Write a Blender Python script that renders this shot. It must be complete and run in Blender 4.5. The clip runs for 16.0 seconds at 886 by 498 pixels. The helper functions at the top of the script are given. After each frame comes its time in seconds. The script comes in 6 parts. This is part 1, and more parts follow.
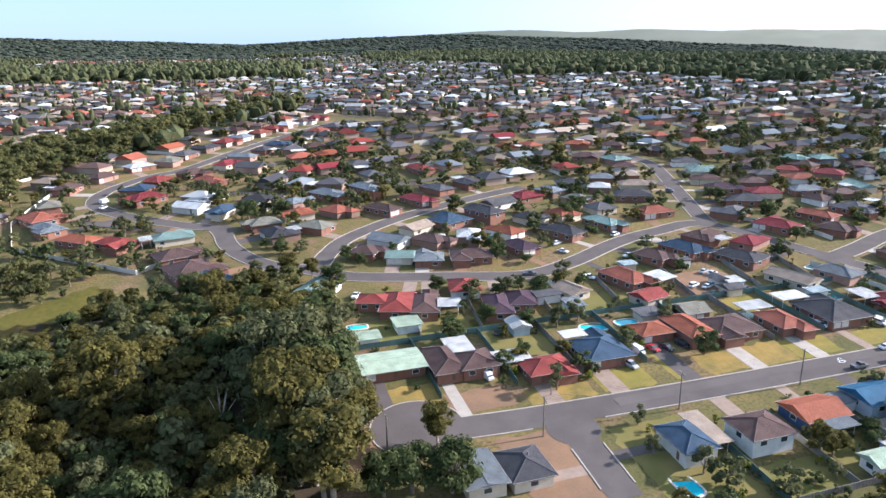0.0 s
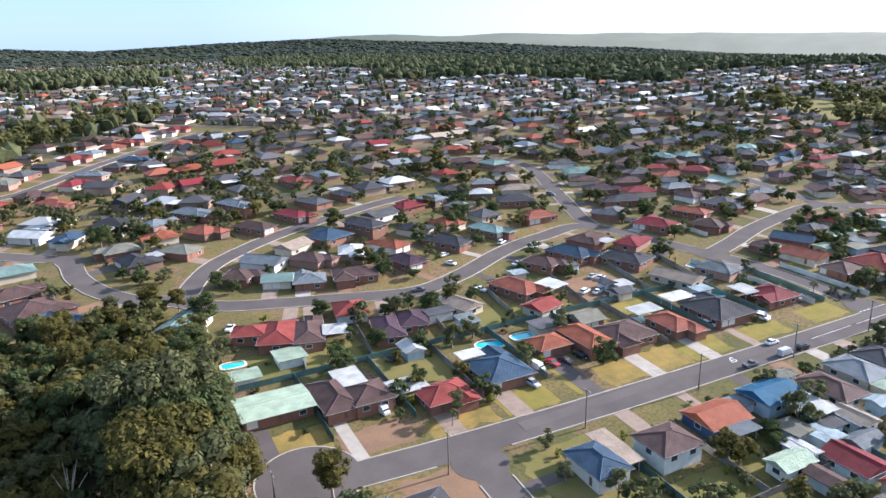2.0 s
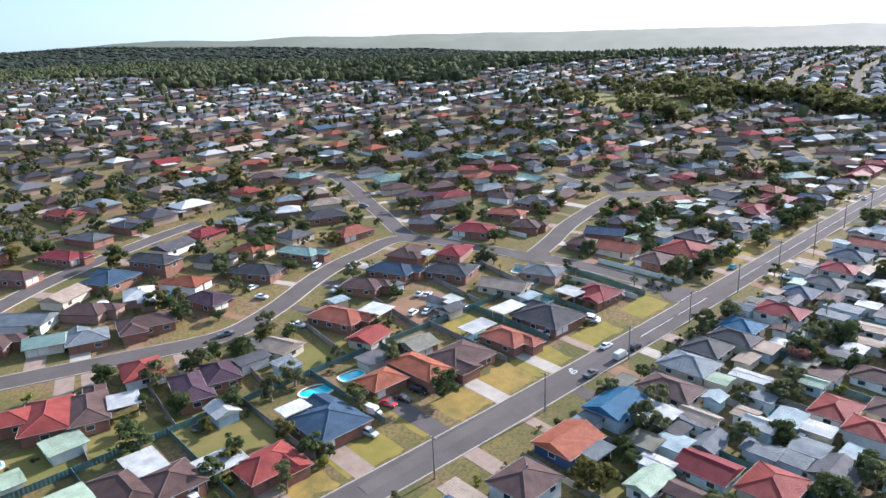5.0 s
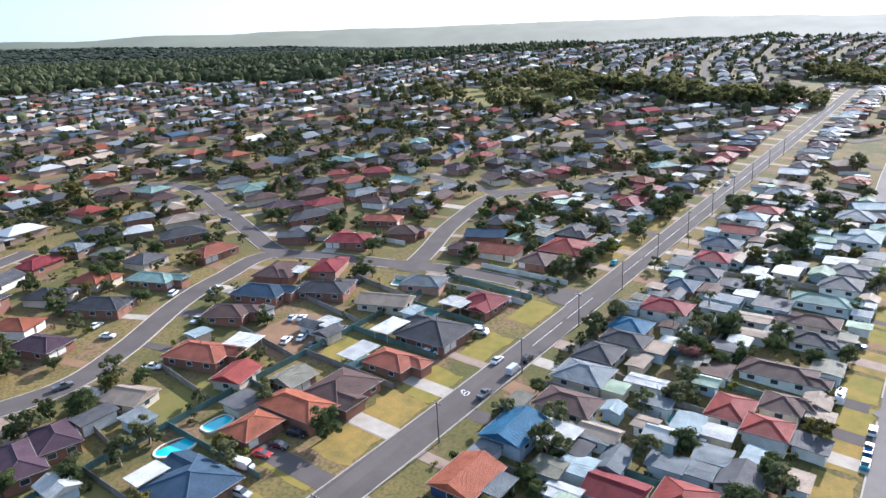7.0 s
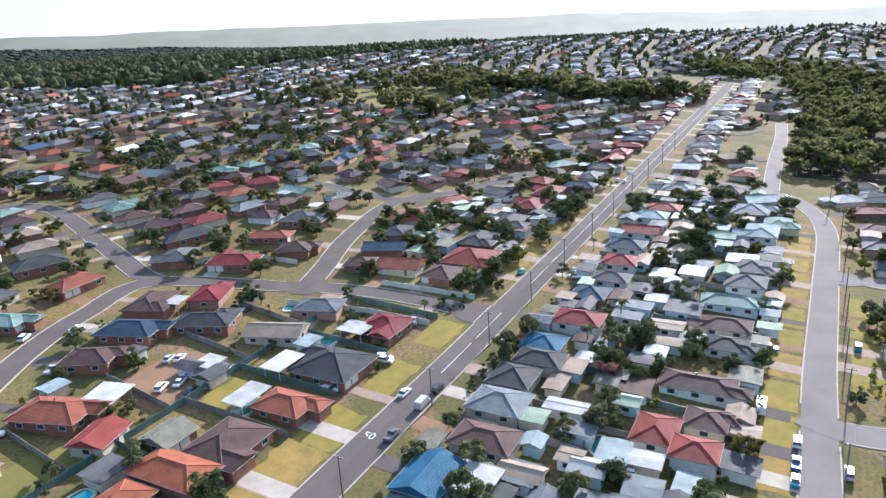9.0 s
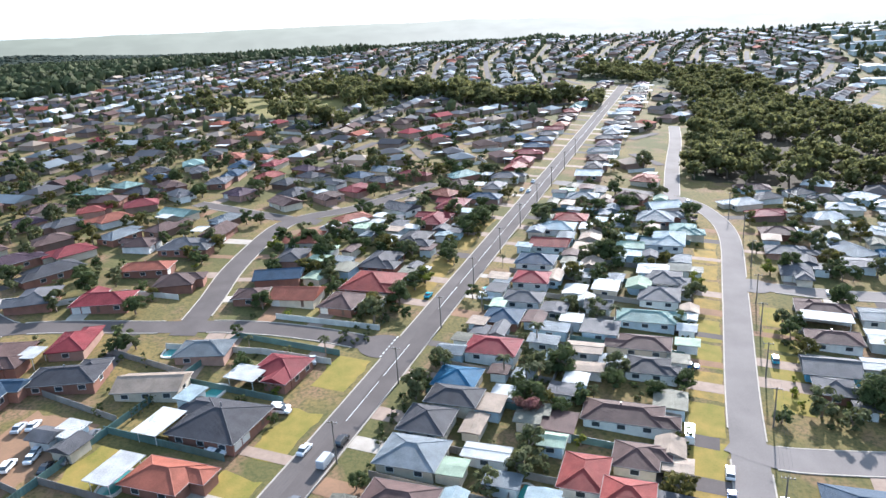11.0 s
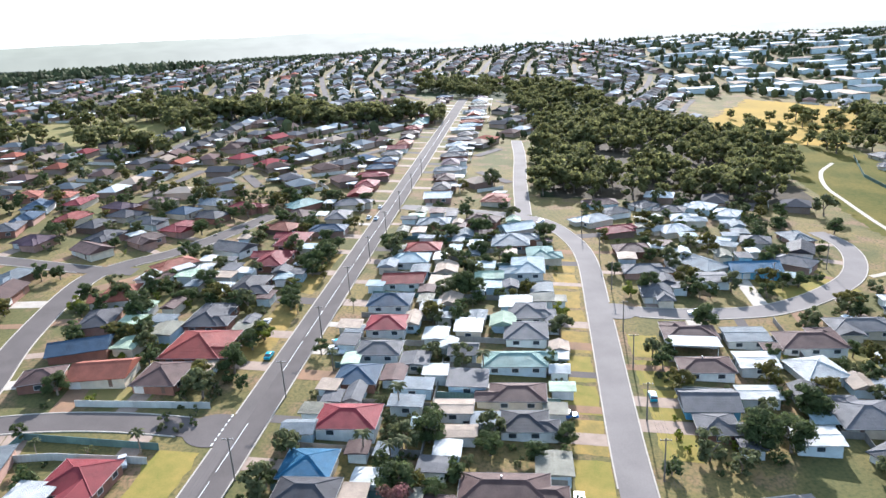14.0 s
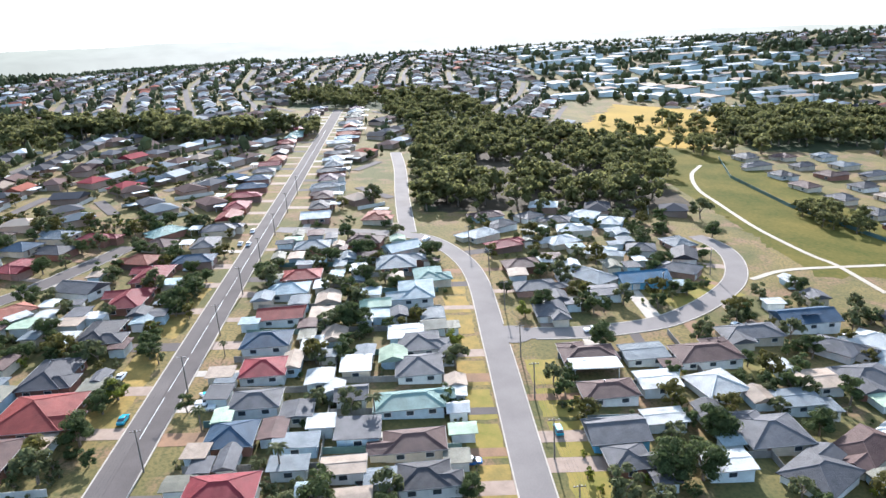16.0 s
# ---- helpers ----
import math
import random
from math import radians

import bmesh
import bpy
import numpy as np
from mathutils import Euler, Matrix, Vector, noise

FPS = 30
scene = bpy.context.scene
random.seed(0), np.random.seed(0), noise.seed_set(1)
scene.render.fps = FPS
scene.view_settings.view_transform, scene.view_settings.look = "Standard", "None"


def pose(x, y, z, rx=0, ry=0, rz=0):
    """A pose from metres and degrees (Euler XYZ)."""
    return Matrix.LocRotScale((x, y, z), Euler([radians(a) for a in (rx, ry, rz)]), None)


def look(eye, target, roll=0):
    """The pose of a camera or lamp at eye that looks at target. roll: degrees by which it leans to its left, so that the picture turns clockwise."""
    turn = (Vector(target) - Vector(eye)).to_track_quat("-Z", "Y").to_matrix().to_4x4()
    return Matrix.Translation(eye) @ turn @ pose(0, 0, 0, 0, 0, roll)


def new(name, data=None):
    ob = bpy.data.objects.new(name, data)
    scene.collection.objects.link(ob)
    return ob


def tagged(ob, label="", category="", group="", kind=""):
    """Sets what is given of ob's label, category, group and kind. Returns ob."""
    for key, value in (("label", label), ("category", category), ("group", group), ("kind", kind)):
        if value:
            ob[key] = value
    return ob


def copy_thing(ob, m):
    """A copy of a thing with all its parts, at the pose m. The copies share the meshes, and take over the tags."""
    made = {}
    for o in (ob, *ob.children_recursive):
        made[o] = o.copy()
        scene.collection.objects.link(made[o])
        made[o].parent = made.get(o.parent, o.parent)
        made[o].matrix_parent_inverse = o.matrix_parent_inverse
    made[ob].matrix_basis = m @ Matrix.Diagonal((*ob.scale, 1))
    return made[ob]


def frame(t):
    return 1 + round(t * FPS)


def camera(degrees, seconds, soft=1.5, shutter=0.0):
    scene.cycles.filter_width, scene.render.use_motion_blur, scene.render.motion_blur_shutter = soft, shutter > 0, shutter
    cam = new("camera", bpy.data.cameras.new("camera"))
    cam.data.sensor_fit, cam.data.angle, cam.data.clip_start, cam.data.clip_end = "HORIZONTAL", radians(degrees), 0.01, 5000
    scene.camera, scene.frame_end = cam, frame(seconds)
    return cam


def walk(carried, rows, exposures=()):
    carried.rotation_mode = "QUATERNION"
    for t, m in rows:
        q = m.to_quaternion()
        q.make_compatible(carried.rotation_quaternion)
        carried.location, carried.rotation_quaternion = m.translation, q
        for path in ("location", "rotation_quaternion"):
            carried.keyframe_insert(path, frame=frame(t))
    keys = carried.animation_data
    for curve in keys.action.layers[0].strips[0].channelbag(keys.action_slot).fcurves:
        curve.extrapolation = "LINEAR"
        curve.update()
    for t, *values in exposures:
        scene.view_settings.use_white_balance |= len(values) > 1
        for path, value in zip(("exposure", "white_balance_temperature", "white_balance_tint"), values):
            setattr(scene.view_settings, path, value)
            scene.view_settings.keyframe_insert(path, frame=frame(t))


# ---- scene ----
cam = camera(64.1, 16.0)
METRES, EYE, TILT, LEAN, TURN = 140.0, 97.3, 3.9, 0.4, -17.1
ROWS = [
    (0.0, 0.0, 0.0, 0.0, -0.16, -20.53, 0.42),
    (0.5, -0.0032, 0.0281, -0.0022, -2.75, -20.45, 0.31),
    (1.0, -0.0053, 0.056, -0.0044, -5.33, -20.36, 0.2),
    (1.5, -0.0063, 0.0837, -0.0064, -7.89, -20.29, 0.13),
    (2.0, -0.0056, 0.1114, -0.0085, -10.46, -20.24, 0.08),
    (2.5, -0.0034, 0.1391, -0.0105, -13.03, -20.2, 0.06),
    (3.0, 0.0005, 0.1669, -0.0125, -15.43, -20.16, 0.06),
    (3.5, 0.0071, 0.1939, -0.0146, -17.92, -20.11, 0.1),
    (4.0, 0.0152, 0.2203, -0.0164, -20.68, -20.07, 0.15),
    (6.5, 0.085, 0.3543, -0.026, -34.59, -20.28, 0.35),
    (7.0, 0.1044, 0.3811, -0.0286, -36.99, -20.4, 0.37),
    (7.5, 0.1248, 0.4071, -0.0304, -39.48, -20.5, 0.38),
    (8.0, 0.1469, 0.4324, -0.0324, -41.76, -20.57, 0.35),
    (8.5, 0.1695, 0.4576, -0.0347, -43.83, -20.59, 0.34),
    (9.0, 0.1928, 0.4813, -0.0364, -45.6, -20.57, 0.31),
    (11.5, 0.3203, 0.5855, -0.0434, -55.89, -20.01, 0.0),
    (12.0, 0.3472, 0.6037, -0.0442, -57.86, -19.83, -0.06),
    (12.5, 0.3757, 0.6199, -0.0453, -59.81, -19.64, -0.12),
    (13.0, 0.4046, 0.6357, -0.0461, -62.17, -19.44, -0.19),
    (13.5, 0.4333, 0.6507, -0.0473, -64.39, -19.24, -0.25),
    (14.0, 0.4626, 0.664, -0.0475, -66.54, -19.07, -0.29),
    (14.5, 0.4927, 0.6765, -0.048, -68.91, -18.89, -0.29),
    (15.0, 0.5236, 0.6882, -0.0502, -71.38, -18.69, -0.33),
    (15.5, 0.5538, 0.6979, -0.05, -73.94, -18.54, -0.33),
    (16.0, 0.585, 0.7072, -0.0508, -76.41, -18.38, -0.35),
]
EXPOSURES = [(0.0, 1.62, 5680, 18), (4.0, 1.55, 5600, 17), (8.0, 1.56, 5550, 15), (12.0, 1.9, 5580, 13), (16.0, 1.88, 5620, 13)]
walk(cam, [(t, pose(0, 0, EYE, TILT, LEAN, TURN) @ pose(METRES * x, METRES * y, METRES * z, 90 + pitch, roll, yaw)) for t, x, y, z, yaw, pitch, roll in ROWS], EXPOSURES)

# ---- light ----
SUN_AZ, SUN_EL = 93.0, 25.0
world = bpy.data.worlds.new("world")
scene.world = world
world.use_nodes = True
wn = world.node_tree
sky = wn.nodes.new("ShaderNodeTexSky")
sky.sky_type = "NISHITA"
sky.sun_disc = False
sky.sun_elevation, sky.sun_rotation = radians(SUN_EL), radians(SUN_AZ)
sky.air_density, sky.dust_density, sky.ozone_density = 1.0, 0.5, 2.0
wn.nodes["Background"].inputs[1].default_value = 0.122
haze = wn.nodes.new("ShaderNodeMix")  # thin high haze: an even pale veil over the clear sky
haze.data_type = "RGBA"
haze.inputs["Factor"].default_value = 0.86
wn.links.new(sky.outputs[0], haze.inputs["A"])
# the veil is whiter and brighter round the sun, bluer away from it
toward = wn.nodes.new("ShaderNodeVectorMath")
toward.operation = "DOT_PRODUCT"
toward.inputs[1].default_value = (math.sin(radians(SUN_AZ)), math.cos(radians(SUN_AZ)), 0.3)
sky_place = wn.nodes.new("ShaderNodeTexCoord")
wn.links.new(sky_place.outputs["Generated"], toward.inputs[0])
veil = wn.nodes.new("ShaderNodeValToRGB")
veil.color_ramp.elements[0].position, veil.color_ramp.elements[0].color = 0.12, (1.45, 2.1, 2.75, 1)
veil.color_ramp.elements[1].position, veil.color_ramp.elements[1].color = 0.95, (3.6, 3.7, 3.6, 1)
mid_veil = veil.color_ramp.elements.new(0.6)
mid_veil.color = (2.5, 2.85, 3.05, 1)
wn.links.new(toward.outputs["Value"], veil.inputs[0])
wn.links.new(veil.outputs[0], haze.inputs["B"])
wn.links.new(haze.outputs["Result"], wn.nodes["Background"].inputs[0])
sun_data = bpy.data.lights.new("sun", "SUN")
sun_data.energy, sun_data.angle, sun_data.color = 4.0, radians(1.2), (1.0, 0.92, 0.8)
sun = new("sun", sun_data)
sun.matrix_world = look((math.sin(radians(SUN_AZ)) * 100, math.cos(radians(SUN_AZ)) * 100, 100 * math.tan(radians(SUN_EL))), (0, 0, 0))


# ---- materials ----
def material(name, colour, second=None, rough=0.8, scale=1.0, bump=0.0, fine=8.0, metal=0.0, island=0.0, random=0.0, bands=0.0, spec=0.3):
    """A procedural surface: two colours mixed by large and fine noise, with bump, optional ribs and variation per piece."""
    m = bpy.data.materials.new(name)
    m.use_nodes = True
    n, l = m.node_tree.nodes, m.node_tree.links
    p = n["Principled BSDF"]
    p.inputs["Roughness"].default_value, p.inputs["Metallic"].default_value = rough, metal
    p.inputs["Specular IOR Level"].default_value = spec
    second = second or [c * 0.7 for c in colour]
    geo = n.new("ShaderNodeNewGeometry")
    big, small = n.new("ShaderNodeTexNoise"), n.new("ShaderNodeTexNoise")
    big.inputs["Scale"].default_value, big.inputs["Detail"].default_value = scale, 5
    small.inputs["Scale"].default_value, small.inputs["Detail"].default_value = fine, 3
    for t in (big, small):
        l.new(geo.outputs["Position"], t.inputs["Vector"])
    add = n.new("ShaderNodeMath")
    add.operation = "MULTIPLY_ADD"
    l.new(small.outputs["Fac"], add.inputs[0])
    add.inputs[1].default_value = 0.5
    l.new(big.outputs["Fac"], add.inputs[2])
    ramp = n.new("ShaderNodeMapRange")
    ramp.inputs[1].default_value, ramp.inputs[2].default_value = 0.5, 1.0
    l.new(add.outputs[0], ramp.inputs[0])
    mix = n.new("ShaderNodeMix")
    mix.data_type = "RGBA"
    l.new(ramp.outputs[0], mix.inputs["Factor"])
    mix.inputs["A"].default_value, mix.inputs["B"].default_value = (*colour, 1), (*second, 1)
    out = mix.outputs["Result"]
    if island or random:
        hsv = n.new("ShaderNodeHueSaturation")
        rng = n.new("ShaderNodeMapRange")
        amount = island or random
        rng.inputs[3].default_value, rng.inputs[4].default_value = 1 - amount, 1 + amount
        if island:
            l.new(geo.outputs["Random Per Island"], rng.inputs[0])
        else:
            info = n.new("ShaderNodeObjectInfo")
            l.new(info.outputs["Random"], rng.inputs[0])
        l.new(rng.outputs[0], hsv.inputs["Value"])
        l.new(out, hsv.inputs["Color"])
        out = hsv.outputs["Color"]
    l.new(out, p.inputs["Base Color"])
    if bump or bands:
        b = n.new("ShaderNodeBump")
        b.inputs["Strength"].default_value = bump or 0.5
        b.inputs["Distance"].default_value = 0.05
        l.new(small.outputs["Fac"], b.inputs["Height"])
        if bands:
            tex = n.new("ShaderNodeTexCoord")
            w = n.new("ShaderNodeTexWave")
            w.inputs["Scale"].default_value, w.inputs["Distortion"].default_value = bands, 0.3
            l.new(tex.outputs["Object"], w.inputs["Vector"])
            b2 = n.new("ShaderNodeBump")
            b2.inputs["Strength"].default_value, b2.inputs["Distance"].default_value = 0.6, 0.06
            l.new(w.outputs["Fac"], b2.inputs["Height"])
            l.new(b.outputs[0], b2.inputs["Normal"])
            b = b2
        l.new(b.outputs[0], p.inputs["Normal"])
    return m


def ground_material():
    """Paddock and lawn: green, straw and bare earth at three scales."""
    m = bpy.data.materials.new("dry_grass")
    m.use_nodes = True
    n, l = m.node_tree.nodes, m.node_tree.links
    p = n["Principled BSDF"]
    p.inputs["Roughness"].default_value, p.inputs["Specular IOR Level"].default_value = 0.95, 0.1
    geo = n.new("ShaderNodeNewGeometry")

    def noise_node(s, d=5):
        t = n.new("ShaderNodeTexNoise")
        t.inputs["Scale"].default_value, t.inputs["Detail"].default_value = s, d
        l.new(geo.outputs["Position"], t.inputs["Vector"])
        return t

    def mixed(fac, lo, hi, a, b):
        r = n.new("ShaderNodeMapRange")
        r.inputs[1].default_value, r.inputs[2].default_value = lo, hi
        l.new(fac.outputs["Fac"], r.inputs[0])
        x = n.new("ShaderNodeMix")
        x.data_type = "RGBA"
        l.new(r.outputs[0], x.inputs["Factor"])
        for side, c in (("A", a), ("B", b)):
            if isinstance(c, tuple):
                x.inputs[side].default_value = (*c, 1)
            else:
                l.new(c, x.inputs[side])
        return x.outputs["Result"]

    grass = mixed(noise_node(0.03), 0.4, 0.62, (0.105, 0.095, 0.036), (0.195, 0.14, 0.055))
    earth = mixed(noise_node(0.09), 0.5, 0.68, grass, (0.215, 0.13, 0.08))
    tuft = mixed(noise_node(1.2, 6), 0.42, 0.75, earth, (0.06, 0.065, 0.025))
    l.new(tuft, p.inputs["Base Color"])
    b = n.new("ShaderNodeBump")
    b.inputs["Strength"].default_value, b.inputs["Distance"].default_value = 0.5, 0.15
    l.new(noise_node(2.0, 6).outputs["Fac"], b.inputs["Height"])
    l.new(b.outputs[0], p.inputs["Normal"])
    return m


GRASS = ground_material()
ROOFS = {
    "palegreen": ((0.35, 0.43, 0.32), 4.0, 0.45), "brownroof": ((0.105, 0.065, 0.058), 0, 0.7), "red": ((0.225, 0.05, 0.042), 0, 0.6),
    "navy": ((0.045, 0.075, 0.115), 0, 0.55), "orange": ((0.29, 0.092, 0.052), 0, 0.7), "olive": ((0.20, 0.19, 0.15), 3.0, 0.6),
    "rust": ((0.26, 0.085, 0.055), 0, 0.7), "charcoal": ((0.062, 0.06, 0.066), 0, 0.65), "maroon": ((0.20, 0.035, 0.04), 0, 0.6),
    "blue": ((0.035, 0.125, 0.22), 4.0, 0.45), "steel": ((0.175, 0.195, 0.21), 4.0, 0.45), "white": ((0.50, 0.50, 0.485), 4.0, 0.6),
    "paleblue": ((0.28, 0.34, 0.36), 4.0, 0.45), "sage": ((0.20, 0.29, 0.26), 4.0, 0.5),
    "slate": ((0.105, 0.102, 0.108), 0, 0.6), "tan": ((0.34, 0.265, 0.205), 0, 0.7), "plum": ((0.075, 0.045, 0.06), 0, 0.65),
}
ROOF_WORDS = {"palegreen": "pale green metal", "brownroof": "dark brown tile", "red": "red tile", "navy": "dark blue", "orange": "orange terracotta tile",
              "olive": "olive grey metal", "rust": "rust brown tile", "charcoal": "charcoal tile", "maroon": "maroon tile", "blue": "bright blue metal",
              "steel": "blue grey metal", "white": "white metal", "paleblue": "pale blue metal", "sage": "grey green metal",
              "slate": "slate grey tile", "tan": "tan tile", "plum": "plum brown tile"}
ROOF_MAT = {k: material("roof_" + k, c, [v * 0.6 for v in c], max(r, 0.68), 0.35, 0.3, 3.0, random=0.18, bands=b or 1.6, spec=0.1) for k, (c, b, r) in ROOFS.items()}
CAP_MAT = {k: material("cap_" + k, [min(1, v * 1.12 + 0.012) for v in c], None, 0.75, 1.0, spec=0.1) for k, (c, b, r) in ROOFS.items()}
WALLS = {"brick": (0.27, 0.13, 0.09), "white": (0.74, 0.72, 0.67), "cream": (0.60, 0.52, 0.40), "blue": (0.05, 0.09, 0.18), "paleblue": (0.45, 0.56, 0.62),
         "skyblue": (0.14, 0.40, 0.58), "paleshed": (0.62, 0.66, 0.64), "brown": (0.20, 0.13, 0.10), "rose": (0.36, 0.22, 0.17)}
WALL_WORDS = {"brick": "red brick", "white": "white weatherboard", "cream": "cream rendered", "blue": "dark blue weatherboard", "paleblue": "pale blue weatherboard",
              "skyblue": "sky blue weatherboard", "paleshed": "pale metal", "brown": "brown brick", "rose": "pink brown brick"}
WALL_MAT = {k: material("wall_" + k, c, [v * 0.75 for v in c], 0.85, 0.6, 0.25, 9.0, random=0.12) for k, c in WALLS.items()}
ASPHALT = material("asphalt", (0.122, 0.104, 0.097), (0.088, 0.075, 0.07), 0.9, 0.12, 0.3, 3.0, spec=0.06)
WORN = material("worn_asphalt", (0.20, 0.176, 0.163), (0.15, 0.132, 0.123), 0.9, 0.1, 0.3, 3.0, spec=0.1)
CONCRETE = material("concrete", (0.40, 0.355, 0.30), (0.29, 0.25, 0.21), 0.9, 0.4, 0.2, 4.0)
PAVING = material("brick_paving", (0.29, 0.215, 0.165), (0.21, 0.15, 0.115), 0.9, 0.5, 0.2, 5.0)
PATHMAT = material("pale_path", (0.40, 0.345, 0.27), (0.30, 0.26, 0.20), 0.9, 0.3)
LANEMAT = material("worn_lane_asphalt", (0.136, 0.116, 0.107), (0.1, 0.086, 0.08), 0.9, 0.1, 0.3, 3.0, spec=0.08)
PAINT = material("road_paint", (0.72, 0.72, 0.70), (0.5, 0.5, 0.48), 0.7, 1.0)
WOODFLOOR = material("wooded_ground", (0.05, 0.058, 0.028), (0.03, 0.036, 0.018), 0.95, 0.02, 0.5, 0.3, spec=0.05)
LITTER = material("leaf_litter", (0.075, 0.055, 0.035), (0.035, 0.03, 0.02), 0.95, 0.2, 0.5, 2.0, spec=0.1)
LAWN = material("green_lawn", (0.115, 0.118, 0.032), (0.195, 0.15, 0.058), 0.95, 0.12, 0.5, 3.0, spec=0.1)
BRIGHT = material("sunny_lawn", (0.145, 0.138, 0.03), (0.26, 0.185, 0.052), 0.95, 0.25, 0.5, 3.0, spec=0.1)
STRAW = material("straw_grass", (0.31, 0.20, 0.058), (0.145, 0.12, 0.04), 0.95, 0.22, 0.5, 2.0, spec=0.1)
FIELD = material("parkland_grass", (0.052, 0.062, 0.015), (0.145, 0.112, 0.03), 0.95, 0.035, 0.5, 0.6, spec=0.03)
GOLD = material("golden_field_grass", (0.36, 0.235, 0.06), (0.24, 0.17, 0.05), 0.95, 0.02, 0.5, 0.5, spec=0.03)
EARTH = material("bare_earth", (0.26, 0.15, 0.09), (0.17, 0.11, 0.07), 0.95, 0.15, 0.4, 2.0, spec=0.1)
WATER = material("pool_water", (0.04, 0.50, 0.58), (0.03, 0.42, 0.52), 0.08, 0.6, 0.15, 2.0, spec=0.5)
GREENWATER = material("green_pool_water", (0.06, 0.26, 0.24), (0.05, 0.20, 0.19), 0.08, 0.6, 0.15, 2.0, spec=0.5)
COPING = material("pool_coping", (0.62, 0.58, 0.50), (0.5, 0.46, 0.4), 0.8, 1.0)
GLASS = material("window_glass", (0.03, 0.04, 0.05), (0.05, 0.06, 0.07), 0.06, 0.8, spec=0.8)
FRAME = material("white_frame", (0.72, 0.72, 0.70), None, 0.5, 2.0)
GUTTER = material("gutter_paint", (0.36, 0.34, 0.31), None, 0.6, 2.0)
DOORWHITE = material("garage_door_paint", (0.68, 0.66, 0.60), (0.58, 0.55, 0.5), 0.5, 0.7, bands=0)
DOORDARK = material("door_paint", (0.16, 0.10, 0.07), None, 0.5, 0.7)
FENCES = {"green": material("fence_green", (0.10, 0.17, 0.155), (0.07, 0.12, 0.11), 0.55, 0.5, random=0.15),
          "grey": material("fence_grey", (0.24, 0.23, 0.21), (0.17, 0.15, 0.13), 0.8, 0.5, random=0.2),
          "white": material("fence_white", (0.62, 0.59, 0.52), (0.48, 0.44, 0.38), 0.8, 0.5, random=0.1)}
BARK = material("bark", (0.26, 0.20, 0.15), (0.13, 0.10, 0.075), 0.95, 0.8, 0.6, 5.0)
PALEBARK = material("pale_bark", (0.46, 0.40, 0.33), (0.26, 0.21, 0.16), 0.9, 0.8, 0.5, 5.0)
POLEMAT = material("weathered_pole", (0.20, 0.17, 0.14), (0.13, 0.11, 0.09), 0.95, 1.0, 0.4)
WIREMAT = material("cable", (0.06, 0.06, 0.06), None, 0.6, 1.0)
TYRE = material("tyre", (0.025, 0.025, 0.025), None, 0.9, 2.0)
RIM = material("rim", (0.45, 0.45, 0.46), None, 0.35, 2.0, metal=0.8)
SOLAR = material("solar_cells", (0.02, 0.035, 0.09), (0.015, 0.02, 0.05), 0.15, 1.0, spec=0.7)


def leaf_material(name, a, b, through_light=0.45):
    """Leaves: matt, and letting some sunlight through."""
    m = material(name, a, b, 0.8, 0.25, 0.0, 2.5, island=0.4, spec=0.12)
    n, l = m.node_tree.nodes, m.node_tree.links
    p = n["Principled BSDF"]
    t = n.new("ShaderNodeBsdfTranslucent")
    l.new(p.inputs["Base Color"].links[0].from_socket, t.inputs["Color"])
    x = n.new("ShaderNodeMixShader")
    x.inputs[0].default_value = through_light
    l.new(p.outputs[0], x.inputs[1])
    l.new(t.outputs[0], x.inputs[2])
    l.new(x.outputs[0], n["Material Output"].inputs["Surface"])
    return m


LEAVES = {"gum": leaf_material("gum_leaves", (0.142, 0.122, 0.032), (0.066, 0.062, 0.02)),
          "dark": leaf_material("dark_leaves", (0.092, 0.112, 0.04), (0.05, 0.066, 0.026)),
          "olive": leaf_material("olive_leaves", (0.14, 0.145, 0.065), (0.075, 0.082, 0.036)),
          "lime": leaf_material("lime_leaves", (0.19, 0.20, 0.03), (0.10, 0.115, 0.022)),
          "wood": leaf_material("woodland_leaves", (0.19, 0.185, 0.068), (0.10, 0.102, 0.042), 0.62),
          "pink": leaf_material("pink_flowering_leaves", (0.26, 0.10, 0.11), (0.08, 0.075, 0.035))}
LEAF_WORDS = {"gum": "tall gum tree with ragged olive green crown", "dark": "dense dark green tree", "olive": "grey green leafy tree",
              "lime": "bright yellow green leafy shrub", "pink": "pink flowering bushy tree", "wood": "olive green woodland gum tree"}
HILLLEAF = leaf_material("hill_woods_leaves", (0.085, 0.10, 0.07), (0.055, 0.068, 0.05))
FARLEAF = leaf_material("far_woods_leaves", (0.13, 0.138, 0.06), (0.072, 0.083, 0.04))

# ---- terrain ----
UPHILL = (0.19514, 0.98077)
SLOPE = 0.06853
SKYLINE = [(-180, -0.5), (-60, 0.2), (-14, 0.25), (1, -0.4), (10, -0.05), (19, 0.45), (40, 0.25), (48, 0.05), (65, -0.2), (76, -0.45), (90, -1.0), (105, -1.5), (124, -1.9), (180, -0.5)]


def ease(a, b, v):
    t = min(1.0, max(0.0, (v - a) / (b - a)))
    return t * t * (3 - 2 * t)


